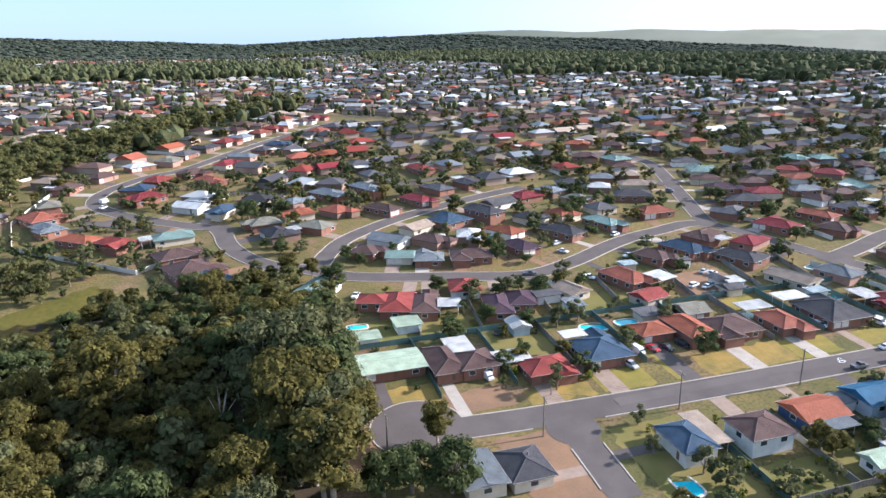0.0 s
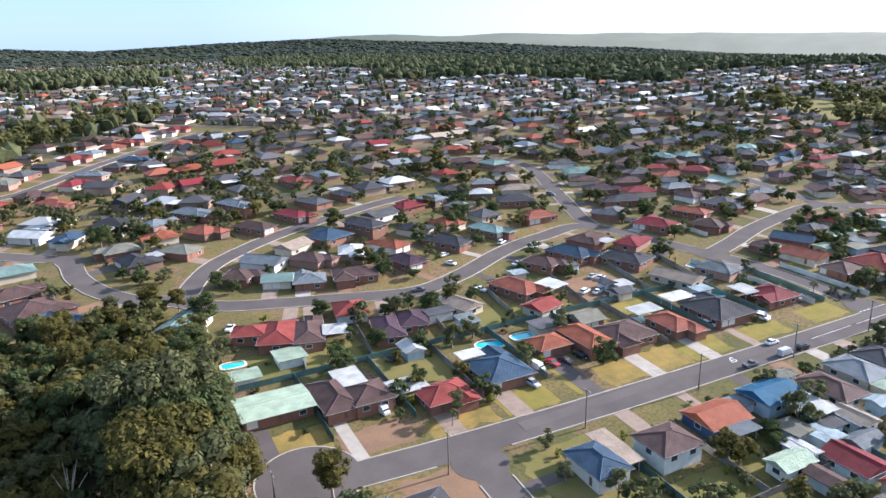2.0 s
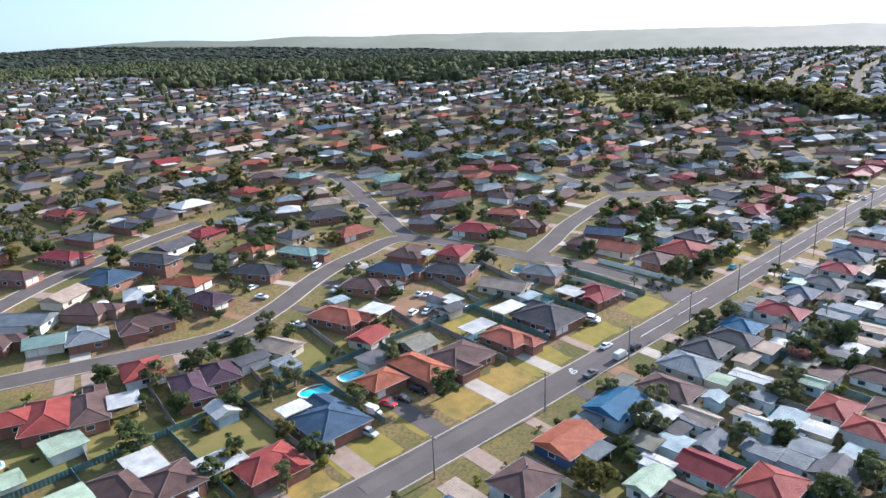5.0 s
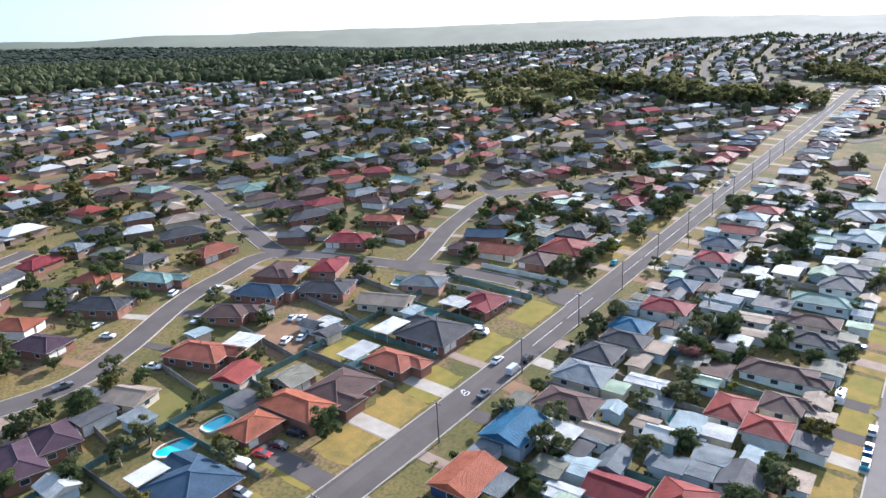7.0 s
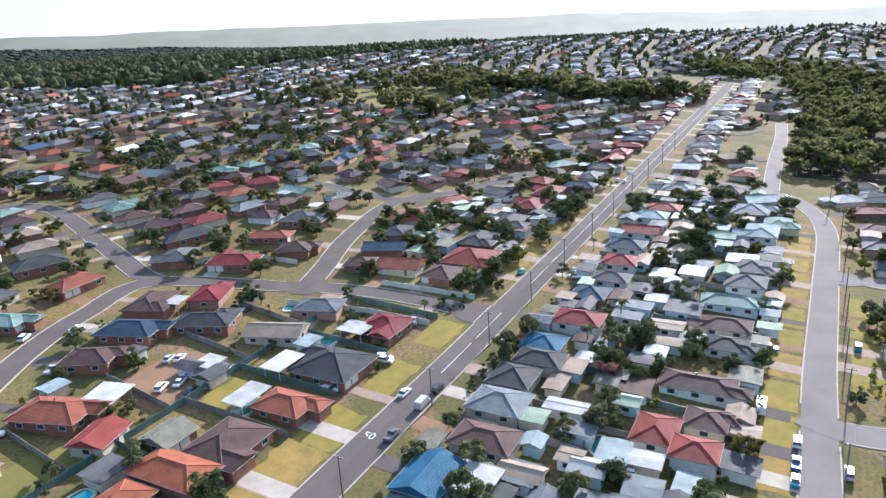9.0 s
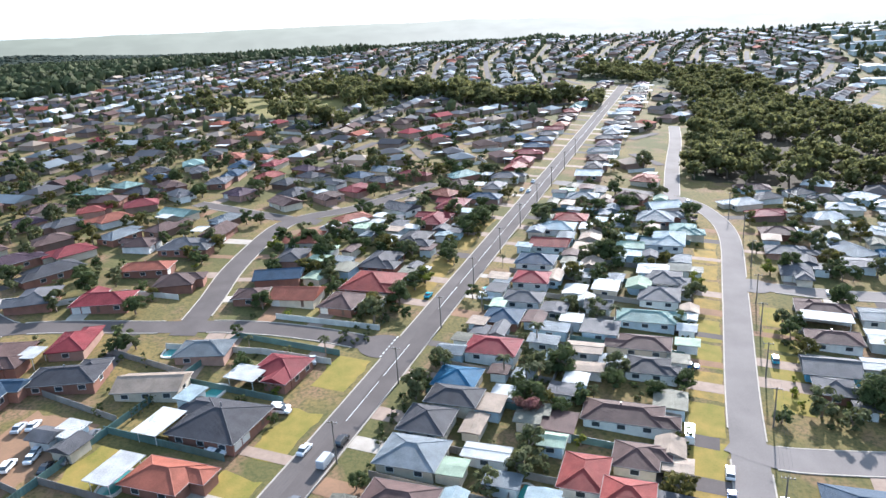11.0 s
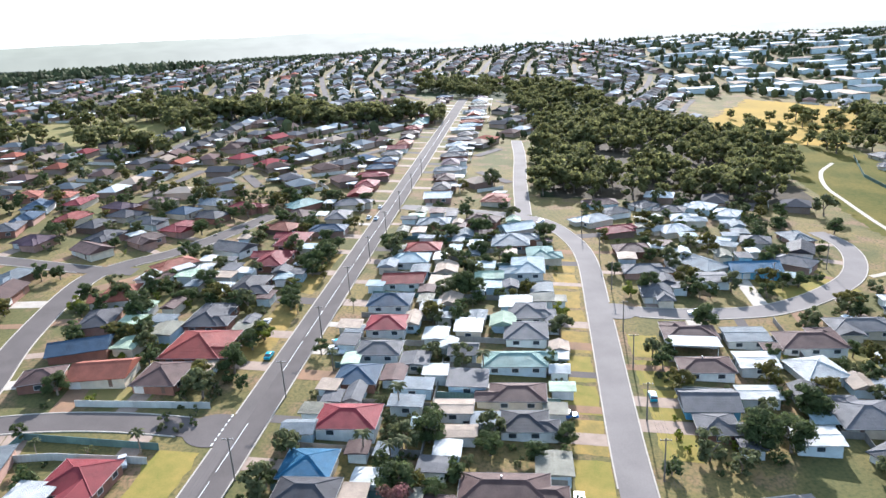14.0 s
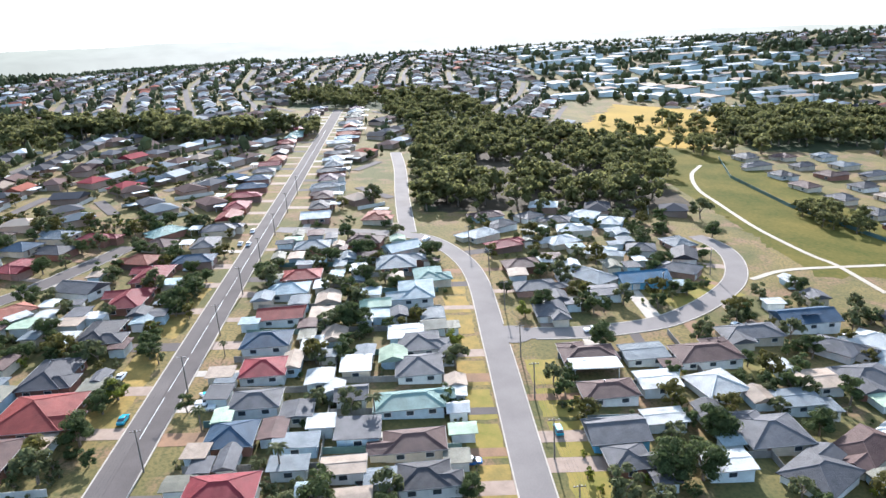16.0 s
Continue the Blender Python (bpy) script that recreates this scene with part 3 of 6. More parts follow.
def volume(ob, m, w, d, h, kind, roof, wall, drop=1.4, gutter=True, cap=True):
    """Walls and roof of one block of a house, at the local pose m."""
    open_shed = kind == "flat" and wall == "open"
    if open_shed:
        for sx in (-1, 1):
            for sy in (-1, 1):
                q = mesh_object("post", *rods([((sx * (w / 2 - 0.2), sy * (d / 2 - 0.2), -drop), (sx * (w / 2 - 0.2), sy * (d / 2 - 0.2), h + 0.1))], 0.09), FRAME, ob)
                q.matrix_local = m
    else:
        bm = bmesh.new()
        bmesh.ops.create_cube(bm, size=1, matrix=Matrix.Translation((0, 0, (h - drop) / 2 + 0.05)) @ Matrix.Diagonal((w, d, h + drop + 0.1, 1)))
        if kind in ("gable", "low"):
            tilt = 0.37 if kind == "gable" else 0.11
            for s in (-1, 1):
                if w >= d:
                    pts = [(s * w / 2, -d / 2, h), (s * w / 2, d / 2, h), (s * w / 2, 0, h + d / 2 * tilt)]
                else:
                    pts = [(-w / 2, s * d / 2, h), (w / 2, s * d / 2, h), (0, s * d / 2, h + w / 2 * tilt)]
                n = (Vector((s * 0.02, 0, 0)) if w >= d else Vector((0, s * 0.02, 0)))
                bm.faces.new([bm.verts.new(Vector(p) + n) for p in pts])
        me = bpy.data.meshes.new("wall")
        bm.to_mesh(me)
        bm.free()
        me.materials.append(WALL_MAT[wall])
        reuse("wall", me, ob, m)
    v, f, lines = roof_shape(w, d, h, kind)
    r = mesh_object("roof", v, f, ROOF_MAT[roof], ob)
    r.matrix_local = m
    if lines and cap:
        mesh_object("ridge_cap", *rods(lines, 0.1), CAP_MAT[roof], r)
    if kind != "flat" and gutter:
        e = [Vector(q) for q in v[4:8]]
        mesh_object("gutter", *rods([(e[k], e[(k + 1) % 4]) for k in range(4)], 0.06), GUTTER, r)
    return r


def openings(ob, w, d, h, front, garage=0, plain=False, shed=False):
    """Windows on the walls, the door and the garage doors on the front."""
    sides = [(0, -d / 2, 0, w), (w / 2, 0, 90, d), (0, d / 2, 180, w), (-w / 2, 0, -90, d)]
    for k, (x, y, turn, span) in enumerate(sides):
        base = pose(x, y, 0, 0, 0, turn)
        out = (ob.matrix_world @ base).to_3x3() @ Vector((0, -1, 0))
        if out.dot((Vector((40, 50, 90)) - ob.matrix_world.translation).normalized()) < -0.1:
            continue
        spots = [(-0.5 + (i + 0.5) / max(1, int(span / 4.9))) * span for i in range(max(1, int(span / 4.9)))]
        if k == front and not shed:
            for g in range(garage):
                reuse("garage_door", GARAGE, ob, base @ pose(-span / 2 + 1.7 + 2.9 * g, 0, 0.02) @ Matrix.Diagonal((1, 1, 0.94, 1)))
            taken = -span / 2 + 3.0 * garage + 0.4 if garage else -99
            spots = [s for s in spots if s > taken + 0.9]
            if spots:
                reuse("front_door", DOOR, ob, base @ pose(spots[0], 0, 0.02))
                spots = spots[1:]
        z = h - 1.15
        if plain:
            spots = spots[:1] if k % 2 == front % 2 else []
        for s in spots if not shed else spots[:1]:
            frame_part = reuse("window", WINDOW_FRAME, ob, base @ pose(s, 0, z))
            reuse("pane", WINDOW_PANE, frame_part, pose(0, 0, 0))


SITES, SITE_CELLS, SITE_COUNT = [], {}, [0]


def clear(x, y, r):
    """Whether a spot of radius r is free of what stands already."""
    while SITE_COUNT[0] < len(SITES):
        a, b, c = SITES[SITE_COUNT[0]]
        SITE_CELLS.setdefault((int(a // 30), int(b // 30)), []).append((a, b, c))
        SITE_COUNT[0] += 1
    i, j = int(x // 30), int(y // 30)
    return all((x - a) ** 2 + (y - b) ** 2 > (r + c) ** 2 for u in (i - 1, i, i + 1) for v in (j - 1, j, j + 1) for a, b, c in SITE_CELLS.get((u, v), ()))


def site_height(x, y, w, d, rot):
    c, s = math.cos(radians(rot)), math.sin(radians(rot))
    return max(ground(x + u * c - v * s, y + u * s + v * c) for u in (-w / 2, w / 2) for v in (-d / 2, d / 2)) * 0.3 + 0.7 * ground(x, y) + 0.05


def house(x, y, w, d, rot, h, kind, roof, wall, garage=None, group="houses of the suburb", drive=True, plain=False, ell=True):
    """One detached house. Its front looks to the nearest road."""
    SITES.append((x, y, max(w, d) * 0.55))
    w, d = w - 1.1, d - 1.1
    h = h - 0.5 if h < 3.3 else h - 0.3
    ob = new("house")
    z = site_height(x, y, w, d, rot)
    ob.matrix_world = pose(x, y, z, 0, 0, rot)
    gap, which, p = near_road(x, y)
    local = Matrix.Rotation(radians(-rot), 2) @ Vector((p.x - x, p.y - y))
    if abs(local.x) > abs(local.y):
        front = 1 if local.x > 0 else 3
    else:
        front = 2 if local.y > 0 else 0
    volume(ob, Matrix(), w, d, h, kind, roof, wall, 1.4, not plain)
    rng = random.Random(int(x * 13 + y * 7))
    if garage is None:
        garage = rng.choice((0, 1, 2))
    openings(ob, w, d, h, front, garage, plain)
    if ell and kind == "hip" and rng.random() < 0.85:
        # a projecting end, which makes the plan an L
        side = front if rng.random() < 0.6 else (front + 2) % 4
        span, deep = (w, d) if side % 2 == 0 else (d, w)
        ww = min(span * 0.5, 6.4)
        out = rng.uniform(2.2, 4.0)
        turn = (0, 90, 180, -90)[side]
        end = rng.choice((-1, 1)) * (span / 2 - ww / 2 - 0.22)
        volume(ob, pose(0, 0, 0, 0, 0, turn) @ pose(end, -(deep / 2 + out) / 2 - 0.01, 0), ww, deep / 2 + out, h - 0.02, "hip" if rng.random() < 0.6 else "gable", roof, wall, 1.4, not plain)
    word = "two-storey " if h > 4.2 else ""
    tagged(ob, f"{word}{WALL_WORDS[wall]} house with {ROOF_WORDS[roof]} {'gable' if kind in ('gable', 'low') else 'hip'} roof", "house", group)
    if kind == "hip" and rng.random() < 0.15:
        vent = mesh_object("roof_vent", *rods([((w * 0.12, 0.6, h + 0.8), (w * 0.12, 0.6, h + min(w, d) * 0.21 + 0.5))], 0.2), RIM, ob)
    if drive and gap < 34:
        span = (w, d, w, d)[front]
        side = pose(*((0, -d / 2), (w / 2, 0), (0, d / 2), (-w / 2, 0))[front], 0, 0, 0, (0, 90, 180, -90)[front])
        o = pose(x, y, 0, 0, 0, rot) @ side @ Vector((-span / 2 + 2.6, 0, 0))
        way = (pose(0, 0, 0, 0, 0, rot + (0, 90, 180, -90)[front]) @ Vector((0, -1, 0))).to_2d()
        best = None
        for k in range(2, 70):
            q = o.to_2d() + way * k * 0.5
            if near_road(q.x, q.y)[0] < 0.0:
                best = k * 0.5
                break
        if best:
            mid = o.to_2d() + way * (best / 2 + 0.4)
            rotd = math.degrees(math.atan2(way.y, way.x)) - 90
            patch("driveway", mid.x, mid.y, rng.choice((3.2, 4.6, 5.2)), best + 1.4, rotd, rng.choice((CONCRETE, PAVING, PAVING, ASPHALT, EARTH)), "driveway running from the house to the street", 0.05 + 0.01 * rng.random(), "driveway")
    return ob


def wing(ob, x, y, w, d, rot, h, kind, roof, wall):
    """A further block of a house, under the same roof material."""
    SITES.append((x, y, max(w, d) * 0.5))
    inv = ob.matrix_world.inverted()
    m = inv @ pose(x, y, ob.matrix_world.translation.z + 0.01, 0, 0, rot)
    volume(ob, m, w, d, h - 0.05, kind, roof, wall)
    for sx, turn in ((-w / 4, 0), (w / 4, 0)):
        frame_part = reuse("window", WINDOW_FRAME, ob, m @ pose(sx, -d / 2, h - 1.2, 0, 0, turn))
        reuse("pane", WINDOW_PANE, frame_part, pose(0, 0, 0))


def patio(ob, x, y, w, d, h=2.4, roof="white"):
    """A flat white patio cover on posts, fixed to a house."""
    inv = ob.matrix_world.inverted()
    m = inv @ pose(x, y, ground(x, y), 0, 0, math.degrees(ob.matrix_world.to_euler().z))
    top = h + max(0.0, ob.matrix_world.translation.z - ground(x, y)) + 0.35
    volume(ob, m, w, d, top, "flat", roof, "open", 0.4)


def shed(x, y, w, d, rot, h, kind, roof, wall):
    SITES.append((x, y, max(w, d) * 0.5))
    ob = new("shed")
    ob.matrix_world = pose(x, y, ground(x, y) + 0.15, 0, 0, rot)
    volume(ob, Matrix(), w, d, h, kind, roof, wall, 0.9)
    openings(ob, w, d, h, 0, 0, False, True)
    return tagged(ob, f"{WALL_WORDS[wall]} shed with {ROOF_WORDS[roof]} roof in a yard", "shed", "sheds in the back yards")


def solar(ob, x, y, z, n, m, rot, tilt):
    """A roof array of solar panels."""
    inv = ob.matrix_world.inverted()
    arr = mesh_object("solar_array", *rods([((-n / 2 * 1.02, -m / 2 * 1.65, 0), (n / 2 * 1.02, -m / 2 * 1.65, 0))], 0.04), RIM, ob)
    arr.matrix_local = inv @ pose(x, y, z, 0, 0, rot) @ pose(0, 0, 0, tilt)
    me = box_mesh("solar_panel", 0.98, 1.6, 0.05, SOLAR)
    for i in range(n):
        for j in range(m):
            reuse("solar_panel", me, arr, pose((i - (n - 1) / 2) * 1.02, (j - (m - 1) / 2) * 1.65, 0.05))


h = house(36.7, 170.0, 17.5, 12.5, 0, 2.7, "low", "palegreen", "brick")
h = house(50.8, 166.4, 10.0, 17.5, 0, 2.7, "hip", "brownroof", "brick", ell=False)
patio(h, 56.5, 172.0, 6.0, 9.0)
wing(h, 58.1, 162.8, 9.5, 10.1, 0, 2.7, "hip", "brownroof", "brick")
h = house(75.4, 155.3, 13.1, 10.5, 0, 2.7, "hip", "red", "brick")
patio(h, 68.0, 162.0, 9.0, 6.0)
h = house(93.6, 159.2, 14.0, 14.8, 0, 2.7, "hip", "navy", "brick")
patio(h, 90.0, 168.6, 6.0, 3.6)
h = house(113.4, 165.1, 11.0, 9.3, 0, 2.7, "hip", "orange", "brick", ell=False)
wing(h, 124.5, 162.5, 8.5, 16.5, 0, 2.7, "hip", "orange", "brick")
h = house(136.2, 160.1, 15.9, 13.3, 0, 2.7, "hip", "brownroof", "brick")
h = house(132.9, 173.2, 9.0, 9.0, 0, 2.7, "gable", "olive", "brick")
h = house(153.8, 158.6, 9.8, 13.7, 0, 2.7, "hip", "rust", "brick")
patio(h, 152.0, 168.5, 9.0, 5.0)
h = house(173.2, 159.2, 15.7, 17.5, 0, 2.7, "hip", "charcoal", "brick")
patio(h, 168.0, 171.0, 9.0, 5.0)
h = house(198.4, 159.1, 11.5, 12.6, 0, 2.7, "hip", "maroon", "brick")
patio(h, 192.0, 165.0, 6.0, 7.0)
h = house(239.3, 162.4, 12.6, 11.7, 0, 2.7, "hip", "brownroof", "brick")
h = house(256.0, 159.9, 17.5, 17.1, 0, 2.7, "hip", "red", "brick")
h = house(275.1, 165.3, 17.5, 11.4, 0, 2.7, "hip", "charcoal", "brick")
h = house(299.7, 162.8, 17.5, 10.4, 0, 2.7, "hip", "charcoal", "brick")
patio(h, 295.7, 170.8, 7.0, 5.0)
h = house(325.2, 163.3, 17.5, 11.6, 0, 2.7, "hip", "maroon", "brick")
h = house(347.8, 163.2, 17.5, 11.4, 0, 2.7, "hip", "maroon", "brick")
h = house(90.7, 115.7, 9.0, 12.3, 0, 3.4, "hip", "navy", "white", ell=False)
patio(h, 97.2, 118.0, 4.0, 12.0, 2.4, "tan")
h = house(108.0, 113.4, 11.8, 10.5, 0, 4.2, "hip", "brownroof", "white", ell=False)
h = house(126.2, 116.6, 12.6, 10.5, 0, 3.2, "gable", "orange", "blue", ell=False)
patio(h, 127.1, 110.1, 6.0, 4.0, 2.3, "steel")
h = house(145.0, 116.9, 13.0, 10.5, 0, 3.4, "gable", "blue", "paleblue", ell=False)
patio(h, 148.0, 110.3, 8.0, 11.3)
h = house(162.0, 112.5, 9.7, 14.0, 0, 2.9, "hip", "brownroof", "cream", ell=False)
h = house(176.3, 115.3, 11.1, 13.3, 0, 2.8, "hip", "steel", "cream", ell=False)
h = house(188.2, 116.4, 11.0, 10.9, 0, 2.9, "hip", "charcoal", "cream", ell=False)
wing(h, 198.5, 113.5, 7.5, 11.3, 0, 2.9, "hip", "charcoal", "cream")
h = house(207.6, 115.7, 10.3, 10.8, 0, 2.9, "hip", "blue", "cream", ell=False)
h = house(224.5, 111.4, 10.5, 14.0, 0, 3.4, "hip", "maroon", "white", ell=False)
h = house(245.2, 113.9, 10.9, 10.8, 0, 2.7, "hip", "navy", "brick", ell=False)
h = house(259.0, 111.1, 9.0, 12.0, 0, 3.2, "hip", "slate", "white", ell=False)
h = house(275.6, 112.1, 10.9, 12.1, 0, 3.0, "hip", "maroon", "white", ell=False)
h = house(292.2, 114.2, 10.9, 13.6, 0, 3.0, "hip", "navy", "white", ell=False)
h = house(310.5, 113.0, 10.2, 14.0, 0, 3.0, "gable", "red", "white", ell=False)
h = house(330.9, 113.8, 10.6, 13.9, 0, 3.0, "hip", "paleblue", "white", ell=False)
h = house(345.0, 111.2, 10.6, 14.0, 0, 2.7, "hip", "red", "brick", ell=False)
h = house(378.5, 111.2, 11.1, 14.0, 0, 2.7, "hip", "steel", "brick", ell=False)
h = house(228.3, 72.6, 9.0, 11.0, 0, 2.9, "hip", "charcoal", "white")
h = house(240.5, 74.1, 9.0, 13.6, 0, 2.9, "hip", "brownroof", "cream")
h = house(257.3, 74.9, 9.0, 16.9, 0, 2.9, "hip", "sage", "paleblue")
h = house(275.1, 72.1, 12.0, 12.2, 0, 2.9, "hip", "slate", "white")
h = house(289.4, 71.7, 12.2, 11.4, 0, 2.9, "hip", "slate", "white")
h = house(324.2, 71.5, 17.0, 11.5, 0, 4.5, "hip", "paleblue", "white")
h = house(357.4, 78.1, 15.2, 14.6, 0, 2.7, "hip", "steel", "brick")
h = house(189.8, 72.1, 9.0, 9.2, 0, 2.9, "hip", "brownroof", "cream")
h = house(181.2, 81.2, 11.8, 9.1, 0, 2.9, "hip", "red", "white", ell=False)
wing(h, 176.1, 72.4, 7.5, 8.6, 0, 2.9, "hip", "red", "white")
h = house(156.4, 72.9, 9.0, 9.0, 0, 3.2, "gable", "slate", "white")
h = house(204.6, 76.2, 9.0, 17.5, 0, 2.9, "hip", "brownroof", "white")
shed(241.4, 99.5, 4.8, 9.0, 0, 2.6, "flat", "steel", "paleblue")
shed(233.3, 99.8, 4.4, 7.1, 0, 2.6, "flat", "steel", "paleshed")
shed(232.3, 88.7, 5.3, 8.2, 0, 2.6, "low", "tan", "white")
shed(245.7, 86.4, 8.3, 9.0, 0, 2.6, "flat", "slate", "paleblue")
shed(254.4, 100.8, 6.6, 6.5, 0, 2.6, "low", "slate", "cream")
shed(269.9, 97.2, 7.1, 5.9, 0, 2.6, "low", "white", "paleshed")
shed(276.4, 88.5, 8.5, 6.9, 0, 2.6, "flat", "white", "cream")
shed(289.2, 100.7, 7.9, 5.8, 0, 2.6, "flat", "white", "cream")
shed(261.1, 88.8, 6.4, 6.8, 0, 2.6, "gable", "slate", "white")
shed(310.2, 100.7, 8.4, 6.0, 0, 2.6, "flat", "tan", "white")
shed(322.2, 99.7, 8.5, 6.8, 0, 2.6, "gable", "tan", "cream")
shed(278.9, 105.3, 8.5, 4.0, 0, 2.6, "gable", "tan", "paleblue")
shed(295.8, 75.3, 8.5, 9.0, 0, 2.6, "low", "white", "paleblue")
shed(317.2, 84.5, 6.5, 8.7, 0, 2.6, "gable", "palegreen", "white")
shed(162.1, 90.3, 4.8, 6.2, 0, 2.6, "gable", "white", "paleblue")
shed(189.3, 89.2, 4.0, 4.9, 0, 2.6, "gable", "palegreen", "paleblue")
shed(180.9, 100.9, 4.0, 8.6, 0, 2.6, "low", "white", "white")
shed(164.0, 94.7, 4.0, 4.1, 0, 2.6, "low", "tan", "white")
shed(154.8, 101.6, 4.7, 7.9, 0, 2.6, "gable", "tan", "white")
shed(127.0, 97.4, 8.5, 4.9, 0, 2.6, "gable", "palegreen", "white")
shed(132.9, 99.4, 4.0, 5.9, 0, 2.6, "low", "white", "paleblue")
shed(154.4, 101.3, 6.1, 5.7, 0, 2.6, "flat", "steel", "paleshed")
h = house(139.5, 91.4, 9.0, 11.2, 0, 3.0, "gable", "maroon", "paleblue")
h = house(143.4, 79.9, 12.1, 10.5, 0, 3.0, "hip", "red", "cream")
h = house(279.5, 26.1, 9.4, 14.9, 0, 2.8, "hip", "brownroof", "white")
patio(h, 272.5, 26.1, 5.0, 12.0)
h = house(260.3, 26.1, 9.0, 13.9, 0, 2.8, "hip", "brownroof", "white")
h = house(242.3, 29.5, 10.6, 13.1, 0, 2.9, "gable", "slate", "skyblue")
h = house(232.5, 30.0, 9.0, 9.0, 0, 2.7, "hip", "slate", "brick")
h = house(278.6, -6.2, 11.1, 17.5, 0, 2.9, "hip", "brownroof", "white")
h = house(280.2, 10.6, 9.7, 11.9, 0, 2.9, "low", "steel", "white")
shed(263.8, 12.5, 8.5, 9.0, 0, 2.9, "low", "white", "paleshed")
shed(247.2, 16.8, 5.6, 8.6, 0, 2.6, "low", "white", "white")
h = house(240.2, -4.8, 12.5, 14.0, 0, 2.9, "hip", "slate", "cream")
shed(253.0, -17.5, 7.2, 9.0, 0, 3.0, "low", "steel", "paleshed")
shed(262.3, -28.3, 8.5, 9.0, 0, 2.6, "low", "tan", "white")
h = house(299.0, -45.5, 11.6, 17.5, 0, 3.6, "gable", "navy", "white")
solar(h, 296.0, -45.5, h.matrix_world.translation.z + 5.2, 5, 2, -90, -22.8)
h = house(290.9, -24.4, 9.8, 17.5, 0, 2.9, "hip", "slate", "cream")
h = house(263.7, -42.2, 12.0, 14.0, 0, 2.7, "hip", "slate", "brick")
shed(229.3, 10.2, 6.2, 9.0, 0, 2.8, "low", "white", "paleshed")
shed(324.8, 8.9, 8.5, 9.0, 0, 2.6, "low", "slate", "paleshed")
h = house(336.8, -7.9, 11.6, 17.5, 0, 3.0, "gable", "blue", "skyblue")
h = house(47.6, 205.9, 10.5, 17.5, -20, 2.7, "hip", "red", "brick", ell=False)
wing(h, 40.4, 210.1, 8.8, 7.5, -20, 2.7, "hip", "red", "brick")
h = house(55.5, 202.5, 9.0, 16.8, -16, 2.7, "hip", "brownroof", "brick")
patio(h, 62.5, 199.0, 6.0, 6.0)
h = house(77.2, 194.8, 9.0, 16.7, -15, 2.7, "hip", "plum", "brick", ell=False)
wing(h, 85.7, 196.2, 7.5, 11.9, -15, 2.7, "hip", "plum", "brick")
h = house(104.8, 198.4, 9.0, 10.3, 16, 2.7, "gable", "tan", "cream")
h = house(127.5, 202.4, 11.0, 17.5, 16, 3.0, "hip", "rust", "brick")
patio(h, 137.0, 197.0, 8.0, 7.0)
h = house(125.7, 185.7, 10.1, 9.0, 16, 3.0, "gable", "red", "cream")
h = house(47.5, 255.5, 10.8, 11.4, -35, 2.7, "hip", "brownroof", "brick")
h = house(58.5, 246.5, 10.6, 9.0, -20, 2.7, "gable", "sage", "cream")
h = house(84.1, 239.3, 15.9, 10.8, -15, 2.7, "hip", "brownroof", "brick")
h = house(105.3, 242.3, 10.0, 15.2, 16, 2.7, "hip", "plum", "brick")
h = house(129.1, 253.3, 11.1, 17.5, 27, 2.7, "hip", "charcoal", "brick")
h = house(89.1, 280.7, 15.3, 13.6, 24, 2.9, "hip", "navy", "brick")
h = house(105.7, 283.1, 10.0, 17.5, 24, 4.5, "hip", "charcoal", "brick")
h = house(150.4, 259.1, 9.0, 17.4, 17, 2.7, "hip", "sage", "brick")
h = house(68.0, 241.0, 11.1, 10.4, -16, 2.7, "hip", "steel", "brick")
h = house(163.9, 220.8, 11.2, 17.5, 17, 2.8, "hip", "navy", "brick")
h = house(148.0, 217.1, 10.2, 13.4, 27, 2.8, "hip", "brownroof", "brick")
h = house(177.1, 206.3, 10.3, 17.5, 22, 2.8, "hip", "charcoal", "brick")
h = house(181.1, 184.0, 9.7, 16.3, 17, 2.8, "gable", "tan", "cream")
h = house(216.3, 231.6, 11.0, 17.5, 22, 2.8, "hip", "maroon", "brick")
h = house(242.5, 238.0, 9.0, 17.5, 19, 2.8, "hip", "rust", "brick")
h = house(265.2, 240.3, 13.8, 15.8, 11, 2.8, "hip", "slate", "brick")
h = house(178.2, 264.1, 16.8, 10.6, 3, 2.8, "hip", "rust", "brick")
h = house(230.3, 266.3, 17.5, 11.7, -21, 2.8, "hip", "charcoal", "brick")
h = house(184.0, 290.3, 17.5, 12.0, -21, 2.8, "hip", "charcoal", "brick")
h = house(234.6, 191.7, 9.0, 10.5, 19, 2.8, "hip", "brownroof", "brick")
h = house(266.8, 271.9, 14.5, 10.1, -8, 2.8, "hip", "steel", "brick")
h = house(231.5, 287.2, 14.7, 11.5, -20, 2.8, "hip", "plum", "brick")
h = house(-8.0, 245.3, 9.0, 17.5, 39, 2.8, "hip", "navy", "brick")
h = house(-16.1, 256.2, 16.0, 17.5, 21, 2.8, "hip", "brownroof", "brick")
h = house(-21.9, 272.9, 14.8, 12.3, 21, 2.8, "hip", "brownroof", "brick")
h = house(-44.9, 295.3, 16.2, 10.0, -40, 2.8, "hip", "red", "brick")
h = house(-59.4, 303.7, 17.5, 10.2, -40, 2.8, "hip", "orange", "brick")
h = house(-74.3, 323.4, 9.0, 17.4, 35, 2.8, "hip", "steel", "brick")
h = house(-81.2, 339.9, 12.5, 17.2, 35, 2.8, "hip", "rust", "brick")
h = house(-38.7, 359.6, 17.4, 12.6, 35, 2.8, "hip", "maroon", "brick")
